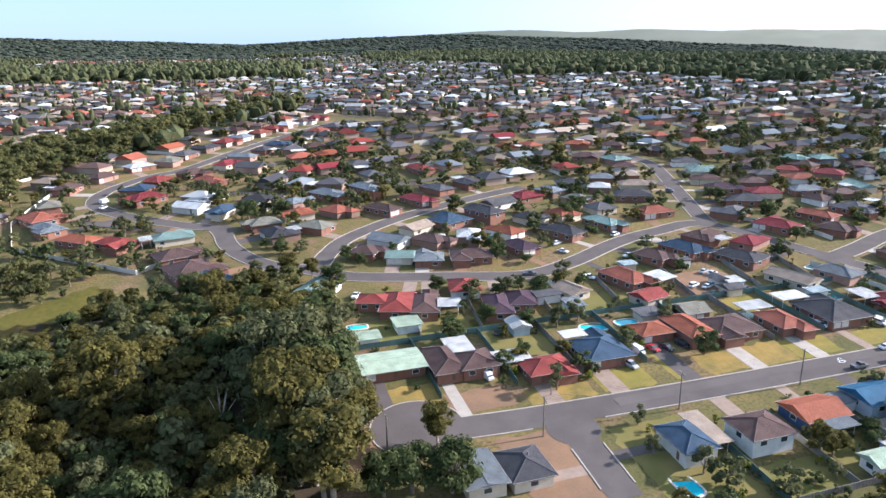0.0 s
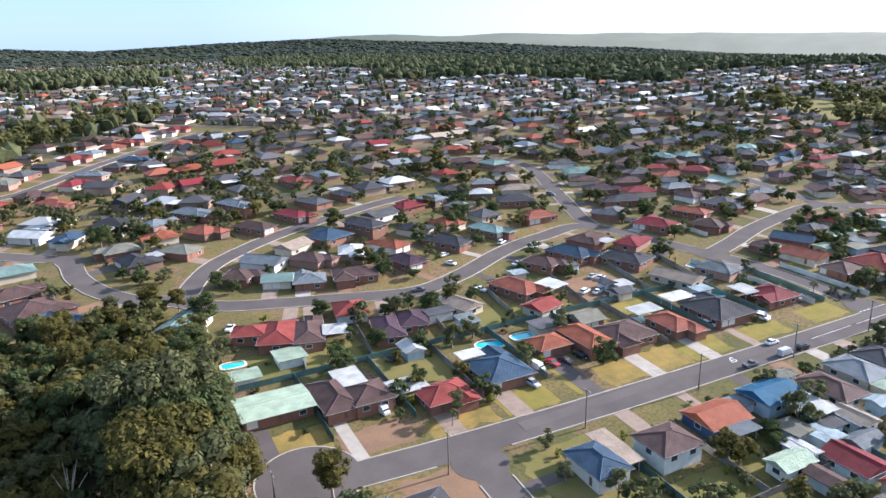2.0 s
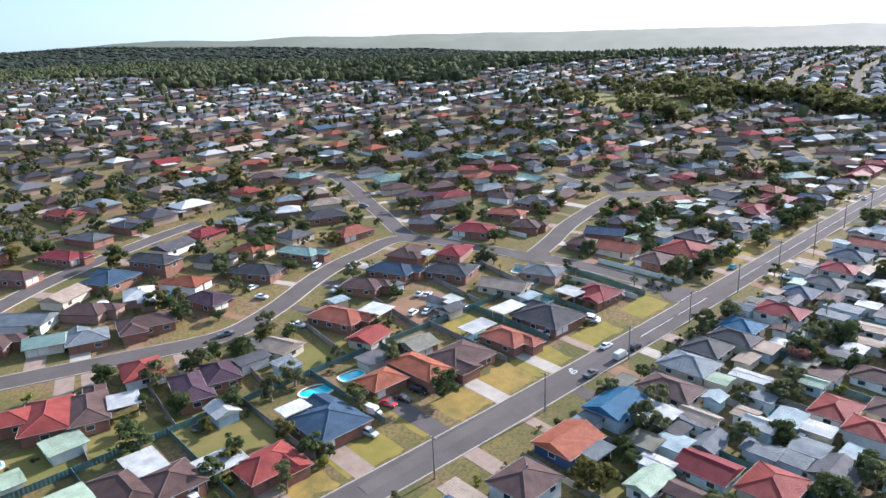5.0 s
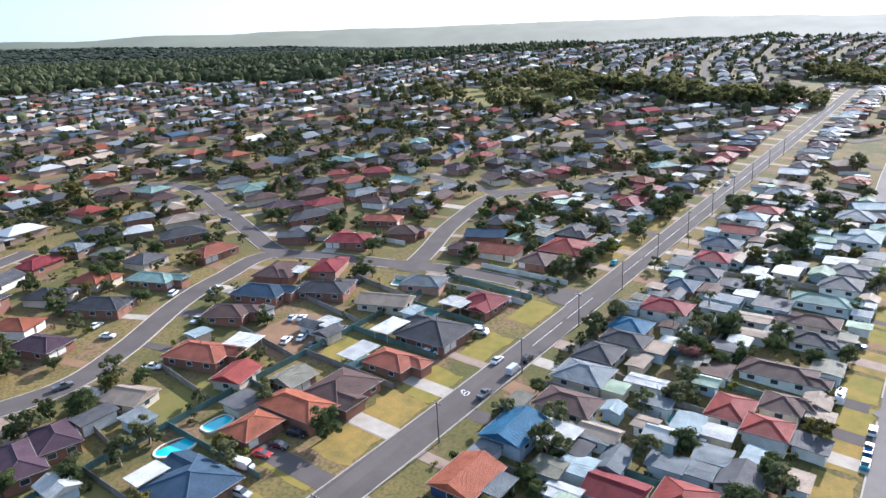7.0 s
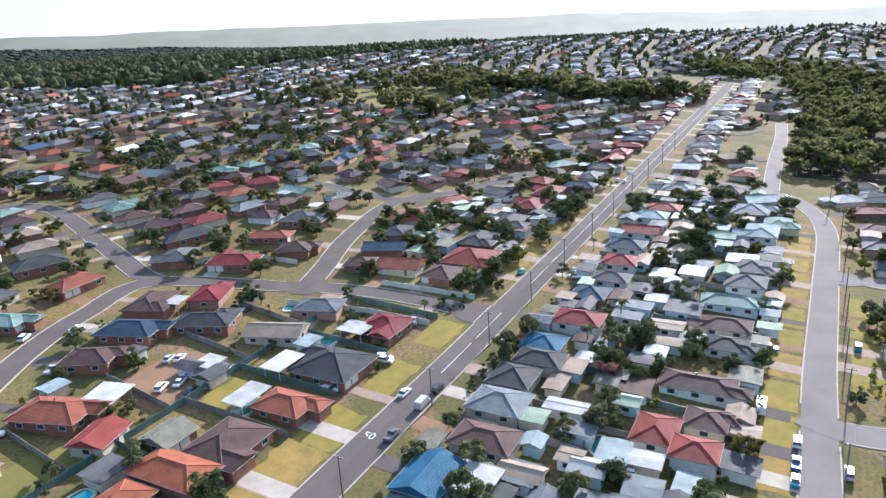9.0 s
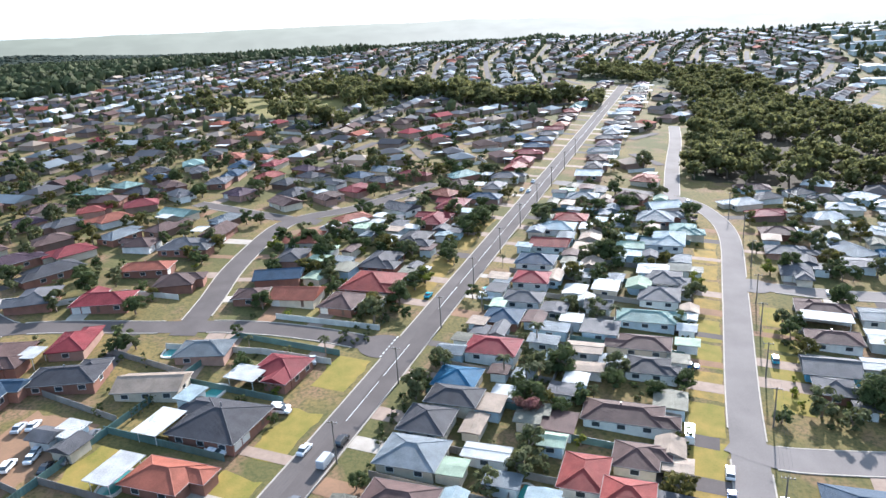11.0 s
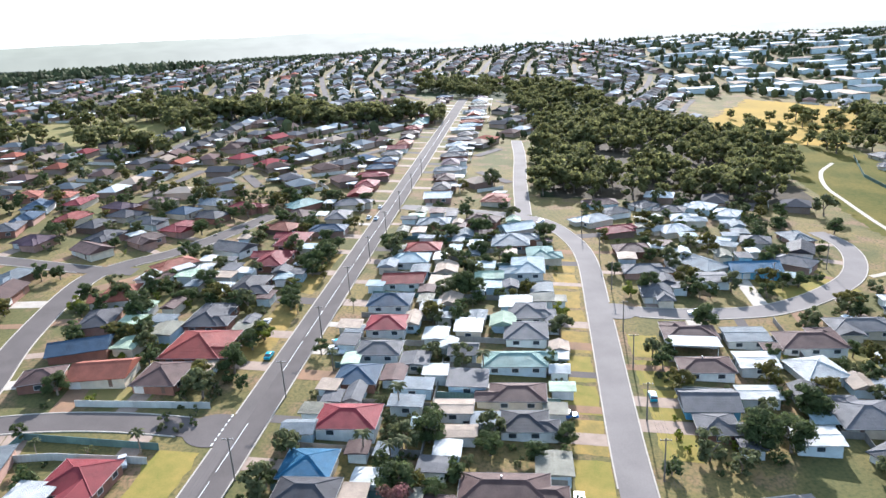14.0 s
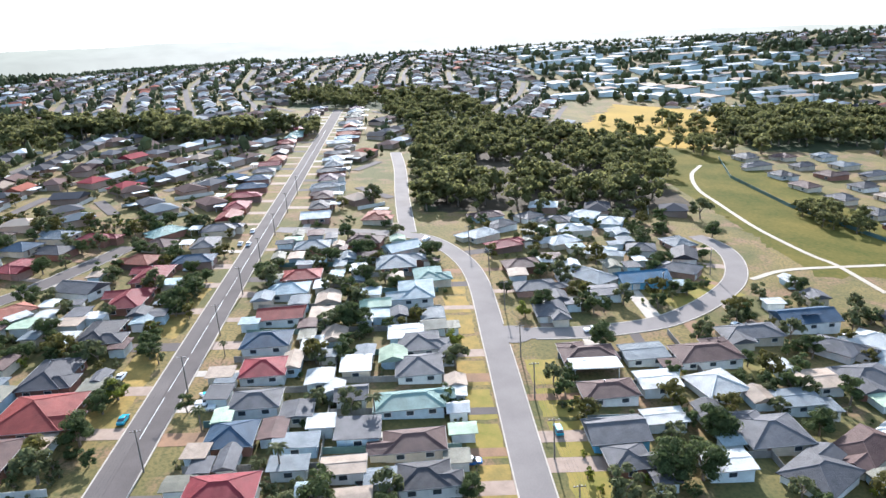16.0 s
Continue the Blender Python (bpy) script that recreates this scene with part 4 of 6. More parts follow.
h = house(-9.0, 384.4, 10.1, 17.5, 34, 2.8, "hip", "rust", "brick")
h = house(63.9, 337.9, 9.3, 17.5, 24, 4.5, "hip", "steel", "brick")
h = house(65.5, 306.8, 9.4, 17.3, 35, 2.8, "hip", "brownroof", "brick")
h = house(84.5, 316.3, 9.8, 17.5, 24, 2.8, "hip", "maroon", "brick")
h = house(101.9, 373.8, 10.5, 17.5, 18, 2.8, "hip", "red", "brick")
h = house(45.4, 339.9, 10.9, 17.5, 35, 2.8, "hip", "steel", "brick")
h = house(53.5, 119.1, 9.8, 11.8, 0, 2.8, "hip", "charcoal", "cream", ell=False)
shed(43.5, 120.0, 8.0, 12.0, 0, 2.7, "low", "steel", "cream")

# houses that fill the rest of the street fronts
fill = random.Random(11)
DARKROOFS = ["brownroof", "brownroof", "charcoal", "charcoal", "maroon", "maroon", "plum", "rust", "slate", "red", "navy", "steel", "sage"]
PALETTE = ["brownroof", "brownroof", "charcoal", "slate", "slate", "rust", "maroon", "red", "orange", "navy", "steel", "plum", "tan", "sage", "olive", "white", "paleblue"]
for name, (line, half, carriage) in list(ROADS.items()):
    if not carriage or name in ("lane",):
        continue
    ns = normals(line)
    for side in (-1, 1):
        run = 8.0
        for i in range(1, len(line) - 1):
            run += (line[i] - line[i - 1]).length
            if run < 17.5:
                continue
            off = half + fill.uniform(13.5, 16.5)
            q = line[i] + ns[i] * side * off
            if q.x > 308 and q.y < -50 or q.x > 372 and q.y < -38 or 28 < q.x < 140 and 183 < q.y < 226 or q.x < 22 and q.y < 235 or q.y < 62 and q.x > 395:
                continue
            if near_road(q.x, q.y)[0] < 9.0 or not clear(q.x, q.y, 8.2):
                continue
            w, d = fill.uniform(12.5, 16), fill.uniform(9.5, 11.5)
            if fill.random() < 0.4:
                w, d = d, w
            t = line[min(i + 1, len(line) - 1)] - line[i - 1]
            hs = house(q.x, q.y, w, d, math.degrees(math.atan2(t.y, t.x)), 2.8, "hip" if fill.random() < 0.8 else "gable",
                       fill.choice(DARKROOFS if q.y > 130 and q.x > 215 else PALETTE), fill.choice(["brick", "brick", "rose", "brown", "cream", "white"]), plain=True)
            if fill.random() < 0.3:
                back = q + ns[i] * side * (d * 0.5 + 2.6)
                patio(hs, back.x, back.y, 5.5, 3.6)
            run = 0.0


# houses south of the parkland path
for k in range(26):
    x, y = 392 + 27 * (k % 7) + fill.uniform(-3, 3), -146 - 27 * (k // 7) + fill.uniform(-3, 3)
    house(x, y, fill.uniform(12, 16), fill.uniform(9, 11.5), fill.choice((12, 102)), 2.8, "hip", fill.choice(["slate", "charcoal", "steel", "brownroof", "tan", "white"]), fill.choice(["brick", "cream", "white"]), 0, drive=False, plain=True)


# small outbuildings crowded into the back yards
def outbuildings(count, box, gap):
    made = 0
    for k in range(count * 40):
        if made >= count:
            return
        x, y = fill.uniform(box[0], box[1]), fill.uniform(box[2], box[3])
        w, d = fill.uniform(3.6, 8.0), fill.uniform(3.4, 6.6)
        if near_road(x, y)[0] < gap or not clear(x, y, max(w, d) * 0.36):
            continue
        kind = fill.choice(("flat", "low", "low", "gable"))
        roof = fill.choice(("white", "white", "paleblue", "steel", "steel", "palegreen", "tan", "slate", "slate", "olive", "brownroof"))
        wall = fill.choice(("paleshed", "white", "cream", "paleblue"))
        SITES.append((x, y, max(w, d) * 0.45))
        ob = new("shed")
        ob.matrix_world = pose(x, y, ground(x, y) + 0.15, 0, 0, fill.uniform(-3, 3))
        volume(ob, Matrix(), w, d, fill.uniform(2.2, 2.8), kind, roof, wall, 0.9, False, False)
        tagged(ob, f"{WALL_WORDS[wall]} shed with {ROOF_WORDS[roof]} roof in a yard", "shed", "sheds in the back yards")
        made += 1


outbuildings(95, (128, 398, 60, 124), 8.0)
outbuildings(34, (222, 400, -60, 36), 8.0)
outbuildings(26, (222, 380, 150, 200), 9.0)
outbuildings(12, (30, 215, 150, 215), 10.0)

# houses on the back lots
made_houses = sum(1 for q in SITES)
for k in range(5000):
    if made_houses > 560:
        break
    x, y = fill.uniform(24, 400), fill.uniform(140, 330)
    if k % 4 == 0:
        x, y = fill.uniform(222, 425), fill.uniform(-62, 44)
        if x > 322 and y < -26 or x > 385 and y < -18 or x > 290 and y < -50:
            continue
    if x < 216 and y < 210 or x < 36 and y < 245 or 138 < x < 168 and y < 208:
        continue
    if near_road(x, y)[0] < 9.5 or not clear(x, y, 6.9 if y < 60 else 8.0):
        continue
    g2, which, p2 = near_road(x, y)
    rot = math.degrees(math.atan2(p2.y - y, p2.x - x))
    house(x, y, fill.uniform(11, 14.5), fill.uniform(9.5, 12), rot, 2.8, "hip", fill.choice((DARKROOFS if x > 215 else PALETTE) if y > 60 else ["slate", "white", "white", "steel", "brownroof", "charcoal", "slate"]), fill.choice(["brick", "rose", "brown", "cream", "white"] if y > 60 else ["white", "cream", "paleblue"]), 0, drive=False, plain=True)
    made_houses += 1


# ---- trees ----
def crown_mesh(name, seed, mat, radius, height, clumps, leaves, size, drop=0.25):
    """A crown of many small leaf blades gathered in clumps, with gaps between them."""
    rng = np.random.default_rng(seed)
    v, f = [], []
    cs = []
    for k in range(clumps):
        a, r = rng.uniform(0, 6.28), radius * math.sqrt(rng.uniform(0, 1)) * 0.8
        z = rng.uniform(-0.5, 0.5)
        r *= math.sqrt(max(0.1, 1 - (z * 1.7) ** 2)) if z > 0 else 1 - 0.35 * abs(z)
        cs.append((r * math.cos(a), r * math.sin(a), z * height, radius * rng.uniform(0.26, 0.44)))
    per = leaves // clumps
    for cx, cy, cz, cr in cs:
        n = rng.normal(size=(per, 3))
        n /= np.linalg.norm(n, axis=1)[:, None]
        n[:, 2] = np.where(n[:, 2] < -drop, -n[:, 2], n[:, 2])
        rad = cr * rng.uniform(0.74, 1.14, per)
        pos = n * rad[:, None] * np.array([1, 1, 0.72]) + np.array([cx, cy, cz])
        u = np.cross(n, rng.normal(size=(per, 3)))
        u /= np.linalg.norm(u, axis=1)[:, None] + 1e-6
        w = np.cross(n, u) + n * rng.uniform(-0.6, 0.6, (per, 1))
        s = size * rng.uniform(0.6, 1.35, (per, 1))
        for q in (pos - u * s, pos + w * s * 0.55, pos + u * s, pos - w * s * 0.55):
            v.append(q)
        base = sum(len(q) for q in v[:-4])
        f.append(np.stack([base + np.arange(per) + j * per for j in range(4)], 1))
        # a low inner body, so that the clump is not see-through
        body = [(0, 0, 0.66), (0.82, 0, 0), (0, 0.82, 0), (-0.82, 0, 0), (0, -0.82, 0), (0, 0, -0.55)]
        b = base + 4 * per
        v.append(np.array([(cx + x * cr * rng.uniform(0.8, 1.1), cy + y * cr * rng.uniform(0.8, 1.1), cz + z * cr) for x, y, z in body]))
        f.append(np.array([(b, b + 1, b + 2, b + 2), (b, b + 2, b + 3, b + 3), (b, b + 3, b + 4, b + 4), (b, b + 4, b + 1, b + 1), (b + 5, b + 2, b + 1, b + 1), (b + 5, b + 3, b + 2, b + 2), (b + 5, b + 4, b + 3, b + 3), (b + 5, b + 1, b + 4, b + 4)]))
    verts = np.concatenate(v)
    faces = [tuple(dict.fromkeys(q)) for q in np.concatenate(f).tolist()]
    me = bpy.data.meshes.new(name)
    me.from_pydata(verts.tolist(), [], faces)
    me.materials.append(mat)
    return me, cs


def trunk_mesh(name, cs, low, mat, r, rng, fine=True):
    """A tapered trunk that forks to the clumps."""
    bm = bmesh.new()

    def limb(a, b, ra, rb):
        d = b - a
        m = Matrix.Translation((a + b) / 2) @ d.to_track_quat("Z", "Y").to_matrix().to_4x4()
        bmesh.ops.create_cone(bm, cap_ends=True, segments=7 if fine else 4, radius1=ra, radius2=rb, depth=d.length, matrix=m)

    fork = Vector((rng.uniform(-0.3, 0.3), rng.uniform(-0.3, 0.3), low * 0.55))
    limb(Vector((0, 0, -0.6)), fork, r, r * 0.72)
    for cx, cy, cz, cr in cs[:: max(1, len(cs) // (7 if fine else 3))]:
        mid = fork.lerp(Vector((cx, cy, cz)), 0.55) + Vector((0, 0, 0.4))
        limb(fork, mid, r * 0.5, r * 0.33)
        if fine:
            limb(mid, Vector((cx, cy, cz)), r * 0.33, r * 0.1)
    me = bpy.data.meshes.new(name)
    bm.to_mesh(me)
    bm.free()
    me.materials.append(mat)
    return me


PROTO = {}


def prototype(kind, variant, leaf, radius, height, lift, clumps, leaves, size, bark):
    me, cs = crown_mesh("crown", 31 * variant + len(kind), LEAVES[leaf], radius, height, clumps, leaves, size)
    moved = [(x, y, z + lift, c) for x, y, z, c in cs]
    me.transform(Matrix.Translation((0, 0, lift)))
    PROTO.setdefault(kind, []).append((trunk_mesh("trunk", moved, lift, bark, radius * 0.075 + 0.05, random.Random(variant), kind not in ("farwood", "yardtree", "yardshrub")), me, leaf))


for k in range(5):
    prototype("gum", k, ("gum", "gum", "olive", "gum", "dark")[k], 6.0, 10.5, 11.5, 36, 3000, 0.38, PALEBARK)
    prototype("farwood", k, "wood", 5.6, 7.0, 6.5, 17, 380, 0.78, BARK)
    prototype("yardtree", k, ("dark", "olive", "dark", "gum", "olive")[k], 3.2, 4.2, 3.4, 12, 300, 0.46, BARK)
    prototype("yardshrub", k, ("dark", "olive", "dark", "lime", "olive")[k], 1.6, 1.9, 0.9, 6, 110, 0.28, BARK)
    prototype("olive", k, "olive", 3.0, 4.4, 4.6, 10, 1000, 0.26, BARK)
    prototype("dark", k, "dark", 2.6, 3.6, 3.0, 9, 900, 0.25, BARK)
    prototype("shrub", k, "dark" if k % 2 else "olive", 1.5, 1.8, 0.9, 5, 340, 0.18, BARK)
    prototype("wide", k, "dark", 5.2, 4.6, 5.2, 18, 2000, 0.32, BARK)
for k in range(3):
    prototype("cypress", k, "dark", 0.75, 5.0, 2.7, 10, 520, 0.16, BARK)
prototype("lime", 1, "lime", 1.7, 2.2, 1.2, 7, 500, 0.2, BARK)
prototype("limetree", 2, "lime", 3.4, 3.4, 3.4, 11, 1100, 0.26, BARK)
prototype("pink", 3, "pink", 3.6, 4.0, 3.2, 12, 1300, 0.26, BARK)


TREES = []


def tree(kind, x, y, scale=1.0, seed=None, group="trees of the suburb", single=True):
    """A tree or shrub; past the first few hundred they are only noted, to be joined below."""
    rng = random.Random(int(x * 31 + y * 17) if seed is None else seed)
    trunk, crown, leaf = rng.choice(PROTO[kind])
    s = scale * rng.uniform(0.88, 1.12)
    m = pose(x, y, ground(x, y) - 0.1, 0, 0, rng.uniform(0, 360)) @ Matrix.Diagonal((s, s, s * rng.uniform(0.9, 1.1), 1))
    small = kind in ("shrub", "lime")
    if not single:
        TREES.append((trunk, crown, m))
        return None
    ob = new("shrub" if small else "tree")
    ob.matrix_world = m
    reuse("trunk", trunk, ob, Matrix())
    reuse("crown", crown, ob, Matrix())
    word = {"shrub": "low rounded garden shrub", "cypress": "narrow dark green cypress", "wide": "spreading dark green shade tree"}.get(kind, LEAF_WORDS[leaf])
    return tagged(ob, word, "shrub" if small else "tree", group)


def join_trees(name, label):
    """All the noted trees as one object, a mesh for each surface."""
    heap, corners, points = {}, {}, {}
    for trunk, crown, m in TREES:
        for me in (trunk, crown):
            mt = me.materials[0]
            if me not in corners:
                co = np.empty(len(me.vertices) * 3, dtype=np.float32)
                me.vertices.foreach_get("co", co)
                points[me], corners[me] = co.reshape(-1, 3), [tuple(q.vertices) for q in me.polygons]
            a = np.array(m)
            pts = points[me] @ a[:3, :3].T + a[:3, 3]
            vs, fs, base = heap.setdefault(mt.name, ([], [], [0]))
            vs.append(pts)
            k = base[0]
            fs.extend([tuple([k + i for i in q]) for q in corners[me]])
            base[0] += len(pts)
    for key, (vs, fs, base) in heap.items():
        tagged(mesh_object(name, np.concatenate(vs).tolist(), fs, bpy.data.materials[key]), label, "trees", kind="stuff")


def frond_mesh():
    v, f = [], []
    rng = random.Random(4)
    for k in range(15):
        a = k / 15 * 6.283 + rng.uniform(-0.15, 0.15)
        lift = rng.uniform(0.2, 1.1)
        prev = None
        for j in range(6):
            t = j / 5
            r, z = 2.3 * t, 6.4 + lift * math.sin(t * 2.2) - 1.0 * t * t
            wd = 0.34 * math.sin(0.25 + 2.7 * t) + 0.03
            c = Vector((r * math.cos(a), r * math.sin(a), z))
            s = Vector((-math.sin(a), math.cos(a), -0.35)) * wd
            s2 = Vector((math.sin(a), -math.cos(a), -0.35)) * wd
            k0 = len(v)
            v += [c + s, c, c + s2]
            if prev is not None:
                f += [(prev, prev + 1, k0 + 1, k0), (prev + 1, prev + 2, k0 + 2, k0 + 1)]
            prev = k0
    me = bpy.data.meshes.new("fronds")
    me.from_pydata([tuple(q) for q in v], [], f)
    me.materials.append(LEAVES["olive"])
    return me


def palm_trunk():
    bm = bmesh.new()
    for k in range(7):
        bmesh.ops.create_cone(bm, cap_ends=True, segments=8, radius1=0.24 - 0.012 * k, radius2=0.2 - 0.012 * k, depth=1.0, matrix=Matrix.Translation((0, 0, 0.95 * k)))
    me = bpy.data.meshes.new("trunk")
    bm.to_mesh(me)
    bm.free()
    me.materials.append(BARK)
    return me


FRONDS, PALMTRUNK = frond_mesh(), palm_trunk()


def palm(x, y, s=1.0):
    ob = new("palm_tree")
    ob.matrix_world = pose(x, y, ground(x, y), 0, 0, (x * 37) % 360) @ Matrix.Diagonal((s, s, s, 1))
    reuse("trunk", PALMTRUNK, ob, Matrix())
    reuse("fronds", FRONDS, ob, Matrix())
    return tagged(ob, "tall palm with grey trunk and drooping fronds", "palm", "palms in the gardens")


# ---- fences ----
PANEL = {}
for key, mt in FENCES.items():
    prof = [(0.0, 0.0), (0.0, 0.05)] + [(0.1 + 0.2 * k, 0.05 if k % 2 else 0.09) for k in range(12)] + [(2.4, 0.05), (2.4, 0.0)] + [(2.3 - 0.2 * k, 0.0 if k % 2 else -0.04) for k in range(12)]
    n = len(prof)
    PANEL[key] = bpy.data.meshes.new("fence_panel")
    PANEL[key].from_pydata([(x, y, z) for z in (-0.15, 1.75) for x, y in prof], [], [(k, (k + 1) % n, n + (k + 1) % n, n + k) for k in range(n)] + [tuple(range(n, 2 * n))])
    PANEL[key].materials.append(mt)


def fence(key, *pts):
    ob = new("fence")
    x0, y0 = pts[0]
    ob.matrix_world = pose(x0, y0, ground(x0, y0))
    inv = ob.matrix_world.inverted()
    for (ax, ay), (bx, by) in zip(pts[:-1], pts[1:]):
        L = math.hypot(bx - ax, by - ay)
        n = max(1, round(L / 4.8))
        yaw = math.degrees(math.atan2(by - ay, bx - ax))
        for i in range(n):
            x, y = ax + (bx - ax) * i / n, ay + (by - ay) * i / n
            x2, y2 = ax + (bx - ax) * (i + 1) / n, ay + (by - ay) * (i + 1) / n
            if min(near_road(x, y)[0], near_road(x2, y2)[0]) < 0.5:
                continue
            fall = math.degrees(math.atan2(ground(x2, y2) - ground(x, y), L / n))
            reuse("fence_panel", PANEL[key], ob, inv @ pose(x, y, ground(x, y), 0, -fall, yaw) @ Matrix.Diagonal((L / n / 2.4, 1, 1, 1)))
    if not ob.children:
        bpy.data.objects.remove(ob)
        return None
    words = {"green": "dark green sheet metal boundary fence", "grey": "weathered grey timber paling boundary fence", "white": "pale rendered masonry boundary wall"}
    return tagged(ob, words[key], "fence", "boundary fences")


# ---- poles and cables ----
def power_pole(x, y, yaw=0, h=10.0):
    ob = new("power_pole")
    ob.matrix_world = pose(x, y, ground(x, y), 0, 0, yaw)
    bm = bmesh.new()
    bmesh.ops.create_cone(bm, cap_ends=True, segments=8, radius1=0.2, radius2=0.13, depth=h + 1, matrix=Matrix.Translation((0, 0, (h - 1) / 2)))
    me = bpy.data.meshes.new("pole")
    bm.to_mesh(me)
    bm.free()
    me.materials.append(POLEMAT)
    reuse("pole", me, ob, Matrix())
    arm = reuse("crossarm", box_mesh("crossarm", 0.12, 2.4, 0.14, POLEMAT), ob, pose(0, 0, h - 0.55))
    cap = box_mesh("insulator", 0.1, 0.1, 0.2, FRAME, 0.14)
    for k in (-1.05, -0.4, 0.4, 1.05):
        reuse("insulator", cap, arm, pose(0, k, 0))
    return tagged(ob, "weathered timber power pole with crossarm beside the street", "power pole", "power poles")


def tube(points, r):
    """A three-sided wire through points."""
    v, f = [], []
    for q in points:
        v += [(q[0], q[1] - r, q[2] - r), (q[0] + r, q[1] + r, q[2] - r), (q[0], q[1], q[2] + r)]
    for i in range(len(points) - 1):
        f += [(3 * i + k, 3 * i + (k + 1) % 3, 3 * i + 3 + (k + 1) % 3, 3 * i + 3 + k) for k in range(3)]
    return v, f


def cables(a, b, h=10.0):
    """Sagging wires between two poles, each of its own."""
    d = Vector((b[0] - a[0], b[1] - a[1]))
    n = Vector((-d.y, d.x)).normalized()
    for k in (-1.05, -0.4, 0.4, 1.05):
        pts = []
        for i in range(9):
            t = i / 8
            q = Vector(a).lerp(Vector(b), t) + n * k
            pts.append((q.x, q.y, ground(*a) * (1 - t) + ground(*b) * t + h - 0.3 - 2.8 * t * (1 - t)))
        tagged(mesh_object("power_cable", *tube(pts, 0.012), WIREMAT), "dark sagging overhead power cable between poles", "cable", "power cables")


# ---- vehicles ----
def lofted(name, sections, mat):
    """A closed body through cross-sections of (x, half width, bottom, top)."""
    v, f = [], []
    for x, hw, z0, z1 in sections:
        m = (z0 + z1) / 2
        v += [(x, -hw * 0.96, z0), (x, -hw, m), (x, -hw * 0.9, z1), (x, hw * 0.9, z1), (x, hw, m), (x, hw * 0.96, z0)]
    for i in range(len(sections) - 1):
        for k in range(6):
            a, b = i * 6 + k, i * 6 + (k + 1) % 6
            f.append((a, b, b + 6, a + 6))
    f += [tuple(range(5, -1, -1)), tuple(range(len(v) - 6, len(v)))]
    me = bpy.data.meshes.new(name)
    me.from_pydata(v, [], f)
    me.materials.append(mat)
    return me


CAR_COLOURS = {"white": (0.72, 0.72, 0.72), "silver": (0.45, 0.46, 0.48), "black": (0.02, 0.02, 0.025), "red": (0.38, 0.03, 0.03), "blue": (0.03, 0.12, 0.32), "teal": (0.02, 0.28, 0.36), "grey": (0.13, 0.13, 0.14)}
CAR_PAINT = {k: material("car_paint_" + k, c, [q * 0.9 for q in c], 0.25, 0.5, spec=0.6) for k, c in CAR_COLOURS.items()}


def wheel_mesh():
    bm = bmesh.new()
    bmesh.ops.create_cone(bm, cap_ends=True, segments=14, radius1=0.33, radius2=0.33, depth=0.22, matrix=Matrix.Rotation(radians(90), 4, "X"))
    me = bpy.data.meshes.new("tyre")
    bm.to_mesh(me)
    bm.free()
    me.materials.append(TYRE)
    return me


WHEEL = wheel_mesh()
bm = bmesh.new()
bmesh.ops.create_cone(bm, cap_ends=True, segments=10, radius1=0.2, radius2=0.2, depth=0.24, matrix=Matrix.Rotation(radians(90), 4, "X"))
RIM_MESH = bpy.data.meshes.new("rim")
bm.to_mesh(RIM_MESH)
bm.free()
RIM_MESH.materials.append(RIM)
SHAPES = {
    "sedan": ([(-2.2, 0.8, 0.35, 0.75), (-2.05, 0.88, 0.25, 0.92), (-1.1, 0.9, 0.22, 0.95), (0.9, 0.9, 0.22, 0.93), (1.9, 0.86, 0.25, 0.82), (2.2, 0.76, 0.35, 0.66)],
              [(-1.6, 0.76, 0.9, 0.97), (-0.95, 0.74, 0.9, 1.4), (0.25, 0.74, 0.9, 1.42), (1.05, 0.78, 0.9, 0.95)]),
    "wagon": ([(-2.25, 0.82, 0.4, 0.95), (-2.1, 0.9, 0.3, 1.05), (0.9, 0.92, 0.28, 1.05), (1.9, 0.88, 0.3, 0.98), (2.25, 0.8, 0.4, 0.8)],
              [(-2.15, 0.8, 1.0, 1.2), (-1.9, 0.78, 1.0, 1.68), (0.3, 0.78, 1.0, 1.7), (1.1, 0.82, 1.0, 1.08)]),
    "ute": ([(-2.5, 0.86, 0.45, 1.05), (-2.4, 0.92, 0.38, 1.1), (0.9, 0.92, 0.35, 1.08), (2.1, 0.88, 0.38, 1.02), (2.45, 0.8, 0.45, 0.85)],
            [(-0.55, 0.8, 1.0, 1.1), (-0.4, 0.78, 1.0, 1.7), (0.5, 0.78, 1.0, 1.72), (1.2, 0.82, 1.0, 1.08)]),
    "van": ([(-2.4, 0.88, 0.35, 2.0), (-2.3, 0.93, 0.3, 2.1), (1.2, 0.93, 0.3, 2.1), (1.9, 0.9, 0.32, 1.2), (2.4, 0.85, 0.4, 1.0)],
            [(1.1, 0.86, 1.2, 2.0), (1.25, 0.85, 1.2, 1.95), (1.9, 0.86, 1.15, 1.28)]),
}
CAR_MADE = {}


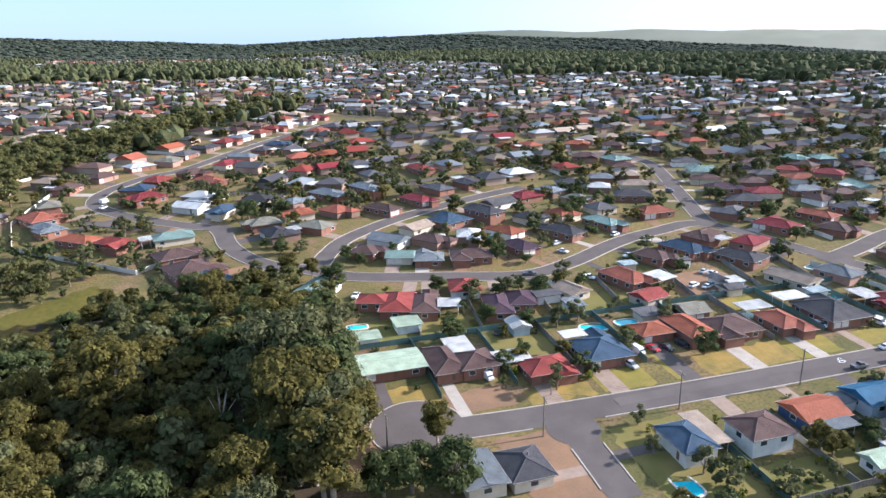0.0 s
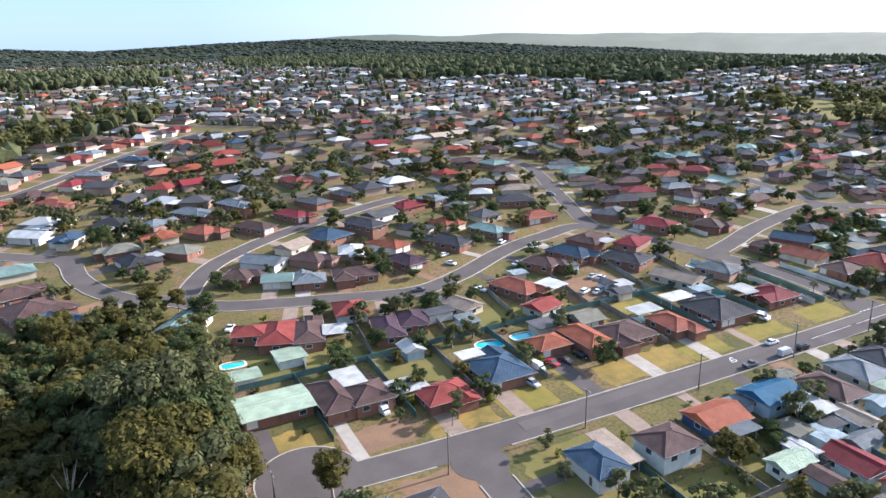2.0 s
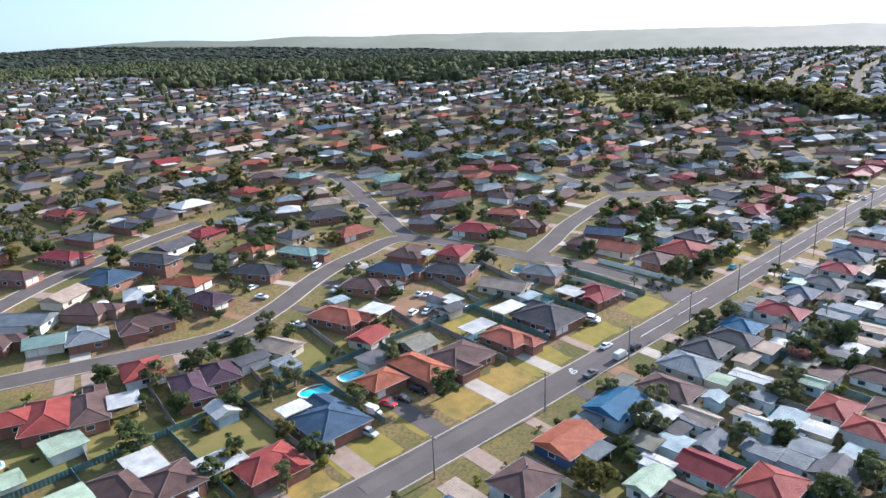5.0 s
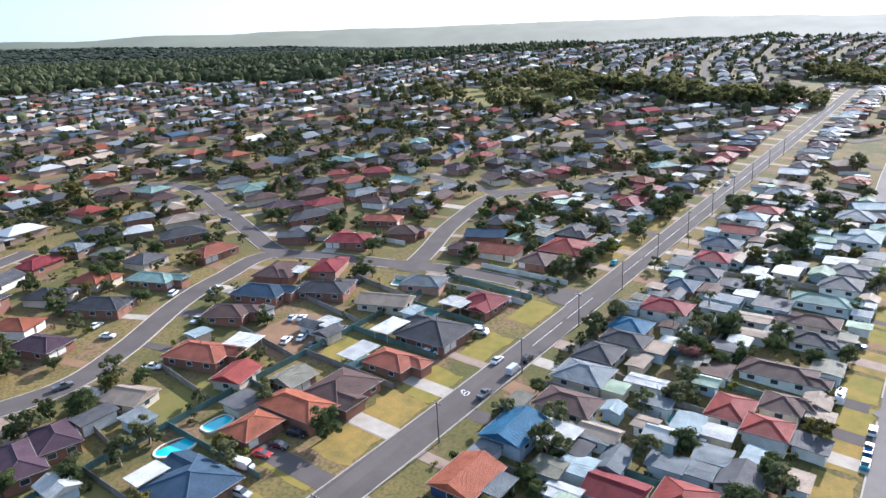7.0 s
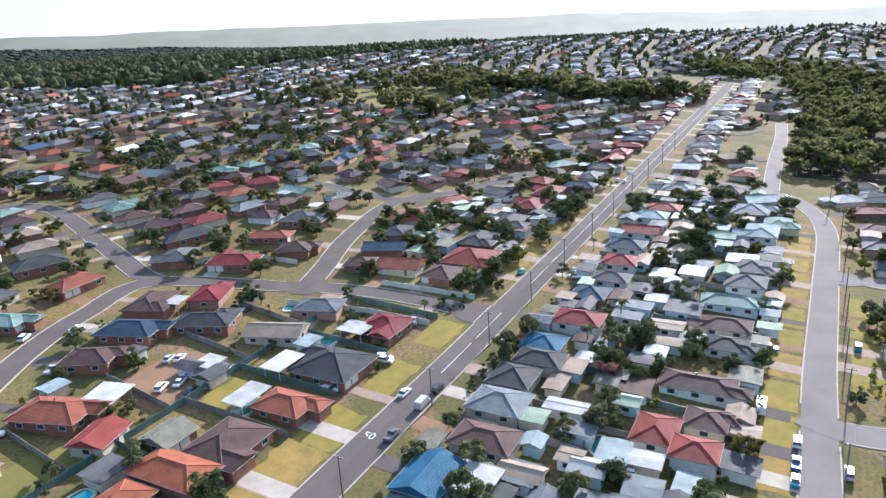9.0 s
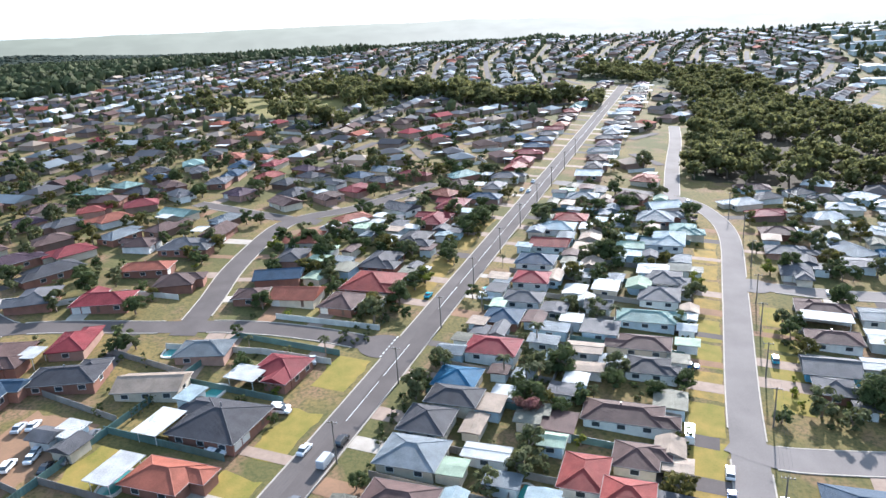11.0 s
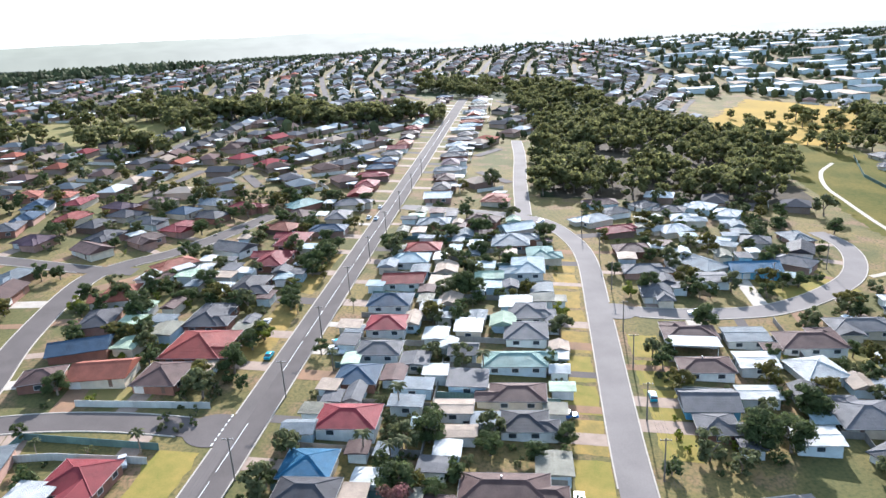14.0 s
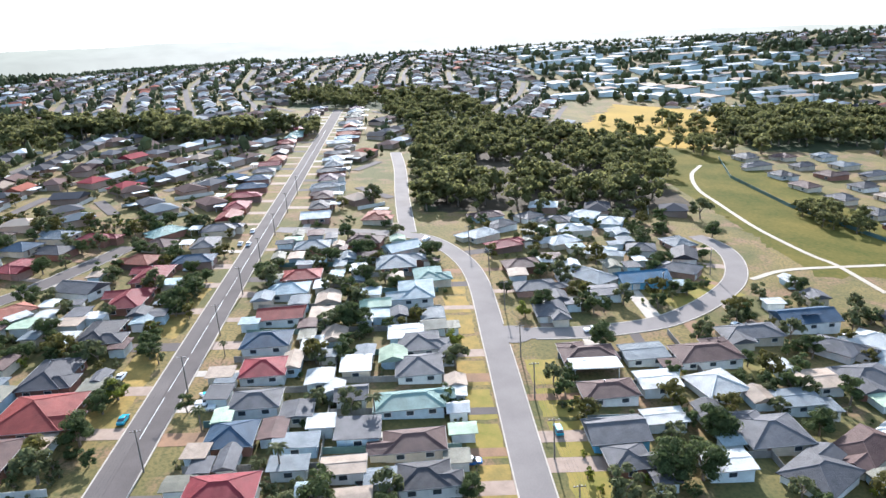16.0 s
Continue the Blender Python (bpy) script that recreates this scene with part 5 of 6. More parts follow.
def car(x, y, yaw, shape="sedan", colour="white"):
    SITES.append((x, y, 2.0))
    if (shape, colour) not in CAR_MADE:
        body, cabin = SHAPES[shape]
        ob = new("car" if shape != "van" else "van")
        reuse("body", lofted("body", body, CAR_PAINT[colour]), ob, Matrix())
        glass = reuse("cabin_glass", lofted("cabin_glass", cabin, GLASS), ob, Matrix())
        top = cabin[1:-1] if len(cabin) > 3 else cabin[:2]
        reuse("roof", lofted("roof", [(q[0], q[1] * 0.93, q[3] - 0.02, q[3] + 0.04) for q in top], CAR_PAINT[colour]), ob, Matrix())
        for sx in (-1.35, 1.4):
            for sy in (-0.8, 0.8):
                wh = reuse("wheel", WHEEL, ob, pose(sx, sy, 0.33))
                reuse("rim", RIM_MESH, wh, Matrix())
        lamp = box_mesh("headlight", 0.08, 0.34, 0.14, FRAME)
        for sy in (-0.6, 0.6):
            reuse("headlight", lamp, ob, pose(body[-1][0] - 0.02, sy, (body[-1][2] + body[-1][3]) / 2))
        tagged(ob, f"parked {colour} {dict(sedan='sedan', wagon='station wagon', ute='utility pickup', van='van')[shape]} with dark windows", "car", "parked vehicles")
        CAR_MADE[shape, colour] = ob
        ob.matrix_world = pose(x, y, ground(x, y) + 0.09, 0, 0, yaw)
        return ob
    return copy_thing(CAR_MADE[shape, colour], pose(x, y, ground(x, y) + 0.09, 0, 0, yaw))


def caravan(x, y, yaw):
    ob = new("caravan")
    ob.matrix_world = pose(x, y, ground(x, y) + 0.1, 0, 0, yaw)
    reuse("body", lofted("body", [(-2.9, 1.0, 0.7, 2.2), (-2.7, 1.12, 0.5, 2.5), (2.4, 1.12, 0.5, 2.55), (2.9, 1.05, 0.8, 1.9)], CAR_PAINT["white"]), ob, Matrix())
    pane = box_mesh("window", 1.0, 0.05, 0.6, GLASS)
    for sx in (-1.6, 1.0):
        for sy in (-1.12, 1.12):
            reuse("window", pane, ob, pose(sx, sy, 1.5))
    for sy in (-0.95, 0.95):
        reuse("wheel", WHEEL, ob, pose(-0.2, sy, 0.33))
    mesh_object("drawbar", *rods([((2.7, -0.5, 0.5), (4.0, 0, 0.5)), ((2.7, 0.5, 0.5), (4.0, 0, 0.5))], 0.06), POLEMAT, ob)
    return tagged(ob, "white touring caravan with dark windows parked on grass", "caravan", "parked vehicles")


# ---- pools ----
def pool(x, y, w, d, rot, mat=None, round_end=0.45, above=0.0):
    """A pool with a coping ring, its water a little below the rim."""
    SITES.append((x, y, max(w, d) * 0.6))
    ob = new("swimming_pool")
    ob.matrix_world = pose(x, y, ground(x, y) + 0.1 + above, 0, 0, rot)
    n = 28
    rim = []
    for k in range(n):
        a = 6.283 * k / n
        e = 2 if round_end > 0.5 else 4
        c, s = math.cos(a), math.sin(a)
        r = (abs(c) ** e + abs(s) ** e) ** (-1 / e)
        rim.append((c * r * w / 2, s * r * d / 2))
    v, f = [], []
    for o, z in ((1.0, 0.12), (1.0, -0.4), (0.0, -0.2)):
        for px, py in rim:
            L = math.hypot(px, py)
            if o == 0.0:
                v.append((px, py, 0.12))
            else:
                v.append((px * (1 + 0.6 / L), py * (1 + 0.6 / L), z if z > 0 else -0.9 - above))
    for k in range(n):
        j = (k + 1) % n
        f += [(k, n + k, n + j, j), (k, j, 2 * n + j, 2 * n + k)]
    mesh_object("coping", v, f, COPING, ob)
    mesh_object("water", [(px, py, 0.02) for px, py in rim], [tuple(range(n))], mat or WATER, ob)
    return tagged(ob, "turquoise swimming pool with pale coping" if mat is None else "green tinted swimming pool with pale coping", "pool", "backyard pools")



def trampoline(x, y):
    ob = new("trampoline")
    ob.matrix_world = pose(x, y, ground(x, y))
    n = 20
    ring = [(1.8 * math.cos(6.2832 * k / n), 1.8 * math.sin(6.2832 * k / n), 0.85) for k in range(n)]
    mesh_object("frame", *rods([(ring[k], ring[(k + 1) % n]) for k in range(n)], 0.09), FENCES["green"], ob)
    mesh_object("jumping_mat", [(px * 0.95, py * 0.95, pz - h) for h in (0.0, 0.03) for px, py, pz in ring], [tuple(range(n)), tuple(range(2 * n - 1, n - 1, -1))], TYRE, ob)
    for k in range(0, n, 5):
        mesh_object("leg", *rods([((ring[k][0], ring[k][1], -0.2), ring[k])], 0.05), RIM, ob)
    return tagged(ob, "round black trampoline on a back lawn", "trampoline", "trampolines")


def boat(x, y, yaw):
    ob = new("boat")
    ob.matrix_world = pose(x, y, ground(x, y) + 0.45, 0, 0, yaw)
    reuse("hull", lofted("hull", [(-2.4, 0.85, 0.0, 0.8), (0.5, 0.9, 0.0, 0.85), (1.8, 0.6, 0.15, 0.9), (2.6, 0.08, 0.5, 0.95)], CAR_PAINT["white"]), ob, Matrix())
    reuse("cover", lofted("cover", [(-2.3, 0.78, 0.78, 0.95), (0.5, 0.82, 0.8, 1.1), (1.7, 0.5, 0.85, 1.0)], WATER), ob, Matrix())
    reuse("trailer", box_mesh("trailer", 3.6, 1.0, 0.12, POLEMAT, -0.14), ob, Matrix())
    for sy in (-0.75, 0.75):
        reuse("wheel", WHEEL, ob, pose(-0.8, sy, -0.12))
    return tagged(ob, "small white boat with turquoise cover on a trailer", "boat")


# ---- lots, lawns and yards ----
for x0, x1, y0, y1, mat, word in (
    (30, 45, 145, 160, STRAW, "dry straw coloured front lawn"), (46, 63, 144, 154, EARTH, "bare brown front yard"), (66, 84, 142, 149, STRAW, "dry straw coloured front lawn"),
    (86, 101, 142, 151, BRIGHT, "sunlit green front lawn"), (107, 112, 142, 156, BRIGHT, "sunlit green strip of lawn"), (117, 146, 140.5, 152, STRAW, "dry straw coloured front lawn"),
    (146, 161, 141, 151, BRIGHT, "sunlit green front lawn"), (167, 186, 141, 149, BRIGHT, "sunlit green front lawn"), (196, 212, 141, 150, BRIGHT, "sunlit green front lawn"),
    (66, 84, 164, 184, LAWN, "green back lawn"), (66, 82, 186, 192, LAWN, "green back lawn"), (28, 48, 186, 200, LAWN, "green back lawn"), (50, 68, 184, 198, LAWN, "green back lawn"),
    (104, 124, 184, 196, LAWN, "green back lawn"), (146, 160, 168, 180, BRIGHT, "sunlit green back lawn"), (140, 166, 186, 204, EARTH, "bare dusty yard used for parking"),
    (78, 98, 96, 128, LAWN, "green corner lawn"), (100, 118, 94, 106, LAWN, "green back lawn"), (120, 140, 98, 110, LAWN, "green back lawn"), (128, 150, 84, 92, LAWN, "green back lawn"),
    (52, 69, 100, 132, EARTH, "bare brown corner lot"), (158, 172, 82, 88, LAWN, "green back lawn"), (190, 200, 84, 94, LAWN, "green back lawn"),
    (252, 292, 142, 150, STRAW, "dry straw coloured verge"), (300, 345, 142, 150, STRAW, "dry straw coloured verge"), (228, 240, 162, 180, LAWN, "green front lawn"),
):
    patch("lawn", (x0 + x1) / 2, (y0 + y1) / 2, x1 - x0, y1 - y0, 0, mat, word, 0.03, "lawn", 2.2)
# dry front lawns either side of the second street
lots = random.Random(8)
for k in range(14):
    x = 150 + 15.6 * k
    if x < 350:
        patch("lawn", x, 58.6, 13.6, 8.0, 0, lots.choice((BRIGHT, STRAW, STRAW)), "dry golden front lawn beside the street", 0.03, "lawn", 0.8)
    if 226 < x < 290:
        patch("lawn", x, 39.0, 13.6, 8.6, 0, lots.choice((BRIGHT, STRAW)), "dry golden front lawn beside the street", 0.03, "lawn", 0.8)
patch("lawn", 330, -22, 22, 30, 20, BRIGHT, "dry golden corner lawn inside the crescent", 0.03, "lawn", 2.0)
patch("lawn", 275, -18, 14, 22, 0, LAWN, "green back lawn", 0.03, "lawn", 1.0)
patch("paddock", 470, -110, 260, 70, 0, FIELD, "open dry parkland grass", 0.03, "grass", 6.0)
patch("paddock", 712, -142, 220, 105, -28, GOLD, "golden dry field beyond the wood", 0.05, "grass", 12.0)
patch("paddock", 600, 390, 140, 100, 60, LAWN, "green open sports field among houses", 0.05, "grass", 8.0)
patch("paddock", -60, 232, 50, 26, 35, FIELD, "dry grassy clearing beside the wood", 0.03, "grass", 5.0)
disc("turning_circle", 36.5, 142.0, 11.0, ASPHALT, "worn asphalt turning circle at the street's end", 0.13, True)
for x, y, r, mat, lift in ((71.0, 130.6, 6.4, ASPHALT, 0.082), (220.5, 141.5, 6.6, ASPHALT, 0.088), (298.0, 44.0, 6.0, WORN, 0.138), (-4.0, 304.0, 5.0, ASPHALT, 0.106)):
    disc("junction", x, y, r, mat, "asphalt street junction", lift)
patch("verge", 22, 141, 9, 22, 0, EARTH, "bare brown earth under the gums", 0.04, "ground", 2.0)

patch("wood_floor", -30, 165, 88, 130, 0, LITTER, "dark leaf litter under the gum trees", 0.03, "ground", 6.0)
patch("wood_floor", 545, -5, 220, 130, 0, LITTER, "dark leaf litter under the eastern wood", 0.04, "ground", 8.0)

# centre line of the main street, and the speed figures
tagged(strip("parking_lane", [Vector((86 + 6 * k, 137.3 - 0.0004 * max(0, 110 - 86 - 6 * k))) for k in range(85)], 1.7, 0.115, LANEMAT, 3), "paler worn parking lane along the street", "road", kind="structure")
for k in range(24):
    x = 185 + 21 * k
    if 212 < x < 228:
        continue
    tagged(strip("road_marking", [Vector((x + 3 * q, 134.9)) for q in range(7)], 0.075, 0.12, PAINT, 2), "white painted lane line on asphalt", "road marking", kind="structure")
limit = bpy.data.curves.new("speed_marking", "FONT")
limit.body, limit.size, limit.extrude = "50", 3.0, 0.004
limit_ob = new("speed_marking", limit)
limit.materials.append(PAINT)
limit_ob.matrix_world = pose(153.5, 138.2, ground(154, 137) + 0.1, 3.8, 0.8, -90)
tagged(limit_ob, "white painted speed figures on the asphalt", "road marking", kind="structure")

# ---- boundary fences ----
north = [25, 45.5, 66, 84.5, 104, 127, 146, 164, 187]
for k, x in enumerate(north):
    fence("green" if k % 3 else "grey", (x, 152), (x, 183))
fence("green", (25, 183), (104, 183))
fence("green", (104, 183), (212, 181))
fence("green", (212, 150), (212, 181))
fence("white", (25, 160), (26, 192), (31, 226))
for x in (49, 68, 92, 116, 142, 168, 190):
    fence("grey", (x, 183), (x + 3, 208))
south = [100, 117, 135, 154, 169, 182, 202, 216, 235, 252, 267, 284, 301, 320, 338, 360]
for k, x in enumerate(south):
    fence("grey" if k % 3 else "green", (x, 94), (x, 122))
for k in range(15):
    fence("grey" if k % 3 else "green", (148 + 15.4 * k, 64), (148 + 15.4 * k, 94))
fence("grey", (98, 94), (372, 94))
for k in range(5):
    fence("grey", (234 + 16 * k, 34), (234 + 16 * k, -2))
fence("grey", (222, -2), (296, -2))
fence("white", (-84, 305), (-65, 288), (-35, 263), (-24, 272), (-13, 264))
fence("white", (-84, 305), (-92, 340), (-85, 385), (-60, 425))
fence("white", (200, 196), (206, 170), (207, 150))
fence("white", (226, 178), (229, 146))
fence("white", (210, 248), (226, 232), (228, 214))
fence("green", (380, -127), (438, -116), (503, -116), (560, -134))

# ---- power poles ----
main_poles = [(27.5, 134.0), (63.0, 130.0), (99.0, 130.0), (135.0, 130.0), (171.0, 130.0), (204.0, 130.0), (236.0, 130.0), (268.5, 130.0), (301.0, 129.6), (333.0, 129.6), (366.0, 129.6), (400.0, 129.6), (436.0, 129.6), (472.0, 129.6)]
for q in main_poles:
    power_pole(*q)
for a, b in zip(main_poles[1:-1], main_poles[2:]):
    cables(a, b)
second_poles = [(150.0, 45.0), (182.0, 45.5), (214.0, 44.6), (236.0, 44.6), (261.0, 44.2), (283.0, 44.0), (316.0, 43.6), (348.0, 44.6), (378.0, 49.0)]
for q in second_poles:
    power_pole(*q)
for a, b in zip(second_poles[:-1], second_poles[1:]):
    cables(a, b)
power_pole(322, -10, 50)
power_pole(345, -36, 70)

# ---- pools ----
pool(32.7, 197.3, 6.0, 3.6, 0)
pool(100.6, 175.2, 8.5, 5.5, -15, None, 0.8)
pool(111.5, 175.2, 6.5, 4.0, 0)
pool(83.9, 105.5, 4.2, 7.5, 5)
pool(151.2, 168.3, 8.0, 4.5, 10, GREENWATER)
pool(173.5, 91.1, 7.5, 4.5, 20, GREENWATER, 0.8)
pool(199.2, 193.3, 6.0, 4.0, 20, GREENWATER)
pool(97.3, 260.9, 8.5, 4.0, 20, None)
pool(245.0, 84.0, 4.5, 4.5, 0, None, 0.8, 0.9)
pool(185.2, 170.5, 8.0, 4.5, 0, GREENWATER)

# ---- parked vehicles ----
car(109.5, 157.6, -75, "sedan", "red")
car(113.6, 156.9, -75, "sedan", "black")
car(118.7, 157.0, -75, "wagon", "black")
car(98.7, 151.2, -80, "wagon", "silver")
car(104.5, 157.5, -80, "van", "white")
car(59.7, 157.7, -80, "van", "white")
car(165.0, 154.9, -85, "sedan", "white")
car(36.5, 219.0, 60, "ute", "white")
car(184.4, 151.2, -80, "wagon", "white")
car(206.4, 155.0, 30, "ute", "silver")
car(255.5, 141.0, 0, "sedan", "teal")
car(193.0, 54.2, 0, "wagon", "white")
car(185.0, 54.1, 0, "ute", "blue")
car(179.3, 54.0, 0, "sedan", "teal")
car(166.3, 83.0, 0, "ute", "white")
car(186.3, 44.7, 0, "wagon", "silver")
car(177.4, 132.0, 0, "wagon", "black")
car(170.0, 132.0, 0, "van", "silver")
car(202.2, 82.2, 90, "wagon", "grey")
car(160.3, 199.0, 20, "sedan", "white")
car(158.6, 201.3, 20, "sedan", "silver")
car(147.7, 191.9, 20, "wagon", "white")
car(151.4, 189.7, 20, "sedan", "white")
car(153.6, 190.7, 20, "sedan", "silver")
car(149.8, 184.3, 20, "sedan", "black")
car(153.4, 182.8, 20, "sedan", "grey")
car(156.9, 182.8, 20, "sedan", "black")
car(161.7, 183.7, 20, "wagon", "grey")
car(148.9, 246.2, 30, "wagon", "white")
car(158.2, 236.5, 20, "van", "white")
car(136.8, 251.4, -60, "sedan", "black")
car(121.9, 244.4, 20, "sedan", "white")
car(120.2, 235.5, -60, "sedan", "white")
car(117.2, 209.3, -60, "ute", "white")
car(141.1, 223.2, 20, "ute", "silver")
car(207.7, 294.7, -60, "wagon", "grey")
car(165.0, 155.8, -85, "sedan", "white")
car(183.3, 150.3, -85, "wagon", "white")
car(261.9, 123.9, -90, "ute", "white")
car(387.3, 141.5, 0, "sedan", "white")
car(235.0, 62.6, -90, "ute", "blue")
car(246.1, 41.6, 0, "wagon", "teal")
car(275.8, 124.1, 0, "wagon", "white")
car(275.2, 153.5, 0, "sedan", "black")
car(276.2, 148.9, 0, "sedan", "white")
car(325.4, 154.1, 90, "wagon", "white")
car(357.3, 153.8, 90, "sedan", "white")
car(344.1, 153.1, 90, "sedan", "black")
car(386.6, 138.1, 0, "sedan", "white")
car(404.7, 139.8, 0, "sedan", "white")
car(343.4, 65.0, 90, "wagon", "white")
car(298.4, 20.0, -90, "ute", "white")
car(299.5, -24.5, -60, "wagon", "white")
car(259.5, 123.3, 90, "ute", "white")
car(235.9, -27.1, 90, "sedan", "black")
car(391.1, 65.7, -30, "sedan", "white")
car(156.3, 132.0, 0, "ute", "grey")
car(172.2, 138.1, 0, "sedan", "white")
car(98.8, 218.9, -12, "ute", "grey")
car(-57.1, 354.8, 60, "sedan", "white")
car(-57.9, 364.7, 60, "van", "white")
caravan(203.0, 62.1, 0)
caravan(78.8, 262.8, 30)

# ---- trees that stand out ----
tree("gum", 38.9, 133.5, 0.62)
tree("gum", 21.1, 140.7, 0.85)
tree("gum", 23.1, 140.1, 0.8)
tree("wide", 29.6, 120.7, 1.1)
tree("wide", 37.3, 118.2, 1.15)
tree("wide", 23.8, 121.1, 1.0)
tree("olive", 85.9, 127.4, 0.75)
tree("olive", 74.6, 147.1, 0.95)
tree("lime", 84.9, 148.9, 1.0)
tree("olive", 83.0, 116.5, 0.8)
tree("gum", 7.9, 141.7, 1.15)
tree("gum", 11.2, 128.8, 1.0)
tree("wide", 71.1, 188.8, 0.7)
tree("wide", 81.1, 181.6, 0.7)
tree("wide", 95.5, 203.0, 0.8)
tree("wide", 30.6, 229.3, 1.0)
tree("wide", 6.7, 315.4, 1.0)
tree("gum", 181.6, 367.8, 0.7)
tree("wide", 140.6, 274.7, 0.8)
tree("wide", 221.6, 93.1, 0.8)
tree("pink", 198.4, 96.5, 1.0)
tree("wide", 304.3, 92.9, 0.9)
tree("olive", 212.7, 83.7, 0.6)
tree("dark", 258.7, 127.3, 1.1)
tree("cypress", 198.4, 64.4, 1.0)
tree("cypress", 201.0, 62.3, 1.1)
tree("cypress", 196.9, 62.4, 0.9)
tree("dark", 128.0, 176.4, 0.8)
tree("wide", 276.6, 188.7, 0.9)
tree("wide", 284.7, 199.5, 0.8)
tree("limetree", 276.7, 210.0, 0.9)
tree("limetree", 265.6, 145.7, 1.0)
tree("wide", 292.0, 146.0, 0.6)
tree("dark", 211.7, 181.8, 0.8)
tree("wide", 304.7, 88.4, 0.8)
tree("wide", 227.6, 22.1, 1.25)
tree("wide", 227.3, 15.8, 0.9)
tree("wide", 240.9, 5.6, 0.75)
tree("limetree", 310.9, 37.9, 1.0)
tree("wide", 315.1, 31.7, 0.8)
tree("cypress", 229.7, 61.8, 0.9)
tree("dark", 263.7, 65.8, 0.7)
tree("limetree", 291.3, 61.6, 1.0)
tree("dark", 262.4, -14.3, 1.0)
tree("wide", 390.0, -56.2, 0.7)
palm(253.0, 83.0, 1.0)
palm(212.8, 97.3, 1.0)
palm(214.1, 105.8, 1.0)
palm(212.0, 99.7, 0.9)
palm(233.1, 101.6, 1.1)
palm(72.1, 145.1, 0.6)
for k in range(7):
    tagged(strip("give_way_line", [Vector((214.5 + 1.9 * k, 139.6)), Vector((215.6 + 1.9 * k, 139.6))], 0.15, 0.17, PAINT, 2), "white painted give way dash", "road marking", kind="structure")
dead = new("dead_tree")
dead.matrix_world = pose(-6.5, 146.0, ground(-6.5, 146), 0, 0, 30)
reuse("trunk", trunk_mesh("trunk", [(2.5, 0.5, 15, 1), (-2.2, 1.0, 14.5, 1), (0.4, -2.4, 16, 1), (1.2, 2.2, 13.5, 1), (-1.0, -1.4, 17, 1), (3.0, -1.8, 13, 1)], 13.0, PALEBARK, 0.32, random.Random(3)), dead, Matrix())
tagged(dead, "bare pale dead tree standing among gums", "tree", "gums of the western wood")
for k in range(9):
    tree("cypress", 170 + 1.6 * k, 180.5, 0.65)
for k in range(16):
    tree("shrub", 219 + (k % 8) * 3.2, 153 - 6 * (k // 8) + (k % 3), 0.9)
for k in range(12):
    tree("shrub", 180 + 2.6 * k, 124 + (k * 7 % 5) * 0.6, 0.85)

trampoline(229.5, 84.6)
trampoline(223.7, 88.1)
trampoline(71.8, 179.7)
boat(265.3, 123.8, 80)


# ---- woods ----
def scatter(seed, count, inside, kinds, lo, hi, space, group, box, single=True, size=lambda x, y: 1.0):
    rng = random.Random(seed)
    placed = []
    tries = 0
    while len(placed) < count and tries < count * 30:
        tries += 1
        x, y = rng.uniform(box[0], box[1]), rng.uniform(box[2], box[3])
        if not inside(x, y) or any((x - a) ** 2 + (y - b) ** 2 < space * space for a, b in placed):
            continue
        if near_road(x, y)[0] < 2.5 or not clear(x, y, 1.5):
            continue
        placed.append((x, y))
        tree(rng.choice(kinds), x, y, rng.uniform(lo, hi) * size(x, y), None, group, single)
    return placed


def in_west_wood(x, y):
    """The wood west of the street's end; a clearing cuts into its north west corner."""
    edge = 16 + (y - 126) * 0.14
    if y < 118 and x > 2 or x > edge or y < 96 or y > 240:
        return False
    return not (x < -44 and y > 208 or x < -20 and y > 230 - (x + 44) * 0.2 + 4)


def wood_size(x, y):
    """Tall gums along the eastern edge, a low dark hollow west of them, lower trees to the north."""
    s = 1.0 - 0.42 * ease(150, 205, y)
    if -42 < x < 2 and 118 < y < 178:
        return s * 0.62
    return s * 1.34 if x >= 2 and y < 172 else s


for x, y, s in ((10, 139, 1.5), (15, 134, 1.35), (8, 130, 1.45), (17, 150, 1.2), (11, 152, 1.35), (21, 164, 1.1), (-30, 160, 1.25), (12, 122, 1.1)):
    tree("gum", x, y, s, None, "gums of the western wood")
scatter(3, 190, in_west_wood, ["gum"], 0.75, 1.15, 5.4, "gums of the western wood", (-95, 32, 96, 241), True, wood_size)
scatter(14, 130, lambda x, y: in_west_wood(x, y) and x < 4, ["yardtree"], 1.1, 2.0, 4.0, "undergrowth of the western wood", (-95, 6, 96, 200), False)
scatter(15, 150, lambda x, y: in_west_wood(x, y) and y > 160, ["farwood"], 0.55, 0.85, 5.0, "low trees of the western wood", (-95, 34, 158, 241), False)
scatter(4, 40, lambda x, y: abs(y - (262 - 0.1 * (x + 60))) < 17 and x < -46 - abs(y - 262) * 0.3, ["farwood", "yardtree"], 0.5, 0.75, 4.0, "trees of the western clump", (-110, -40, 240, 285), False)
scatter(5, 60, lambda x, y: x < -100 + 8 * math.sin(y * 0.07), ["farwood"], 0.8, 1.2, 7.0, "trees beyond the estate wall", (-180, -90, 330, 470), False)
scatter(7, 150, lambda x, y: inside(x, y, SOUTH_WOOD), ["farwood"], 1.0, 1.7, 7.0, "trees of the southern wood", (580, 770, -370, -165), False)
scatter(8, 150, lambda x, y: inside(x, y, WEST_BELT), ["farwood"], 0.7, 1.2, 6.5, "trees of the north western belt", (-160, 80, 410, 700), False)
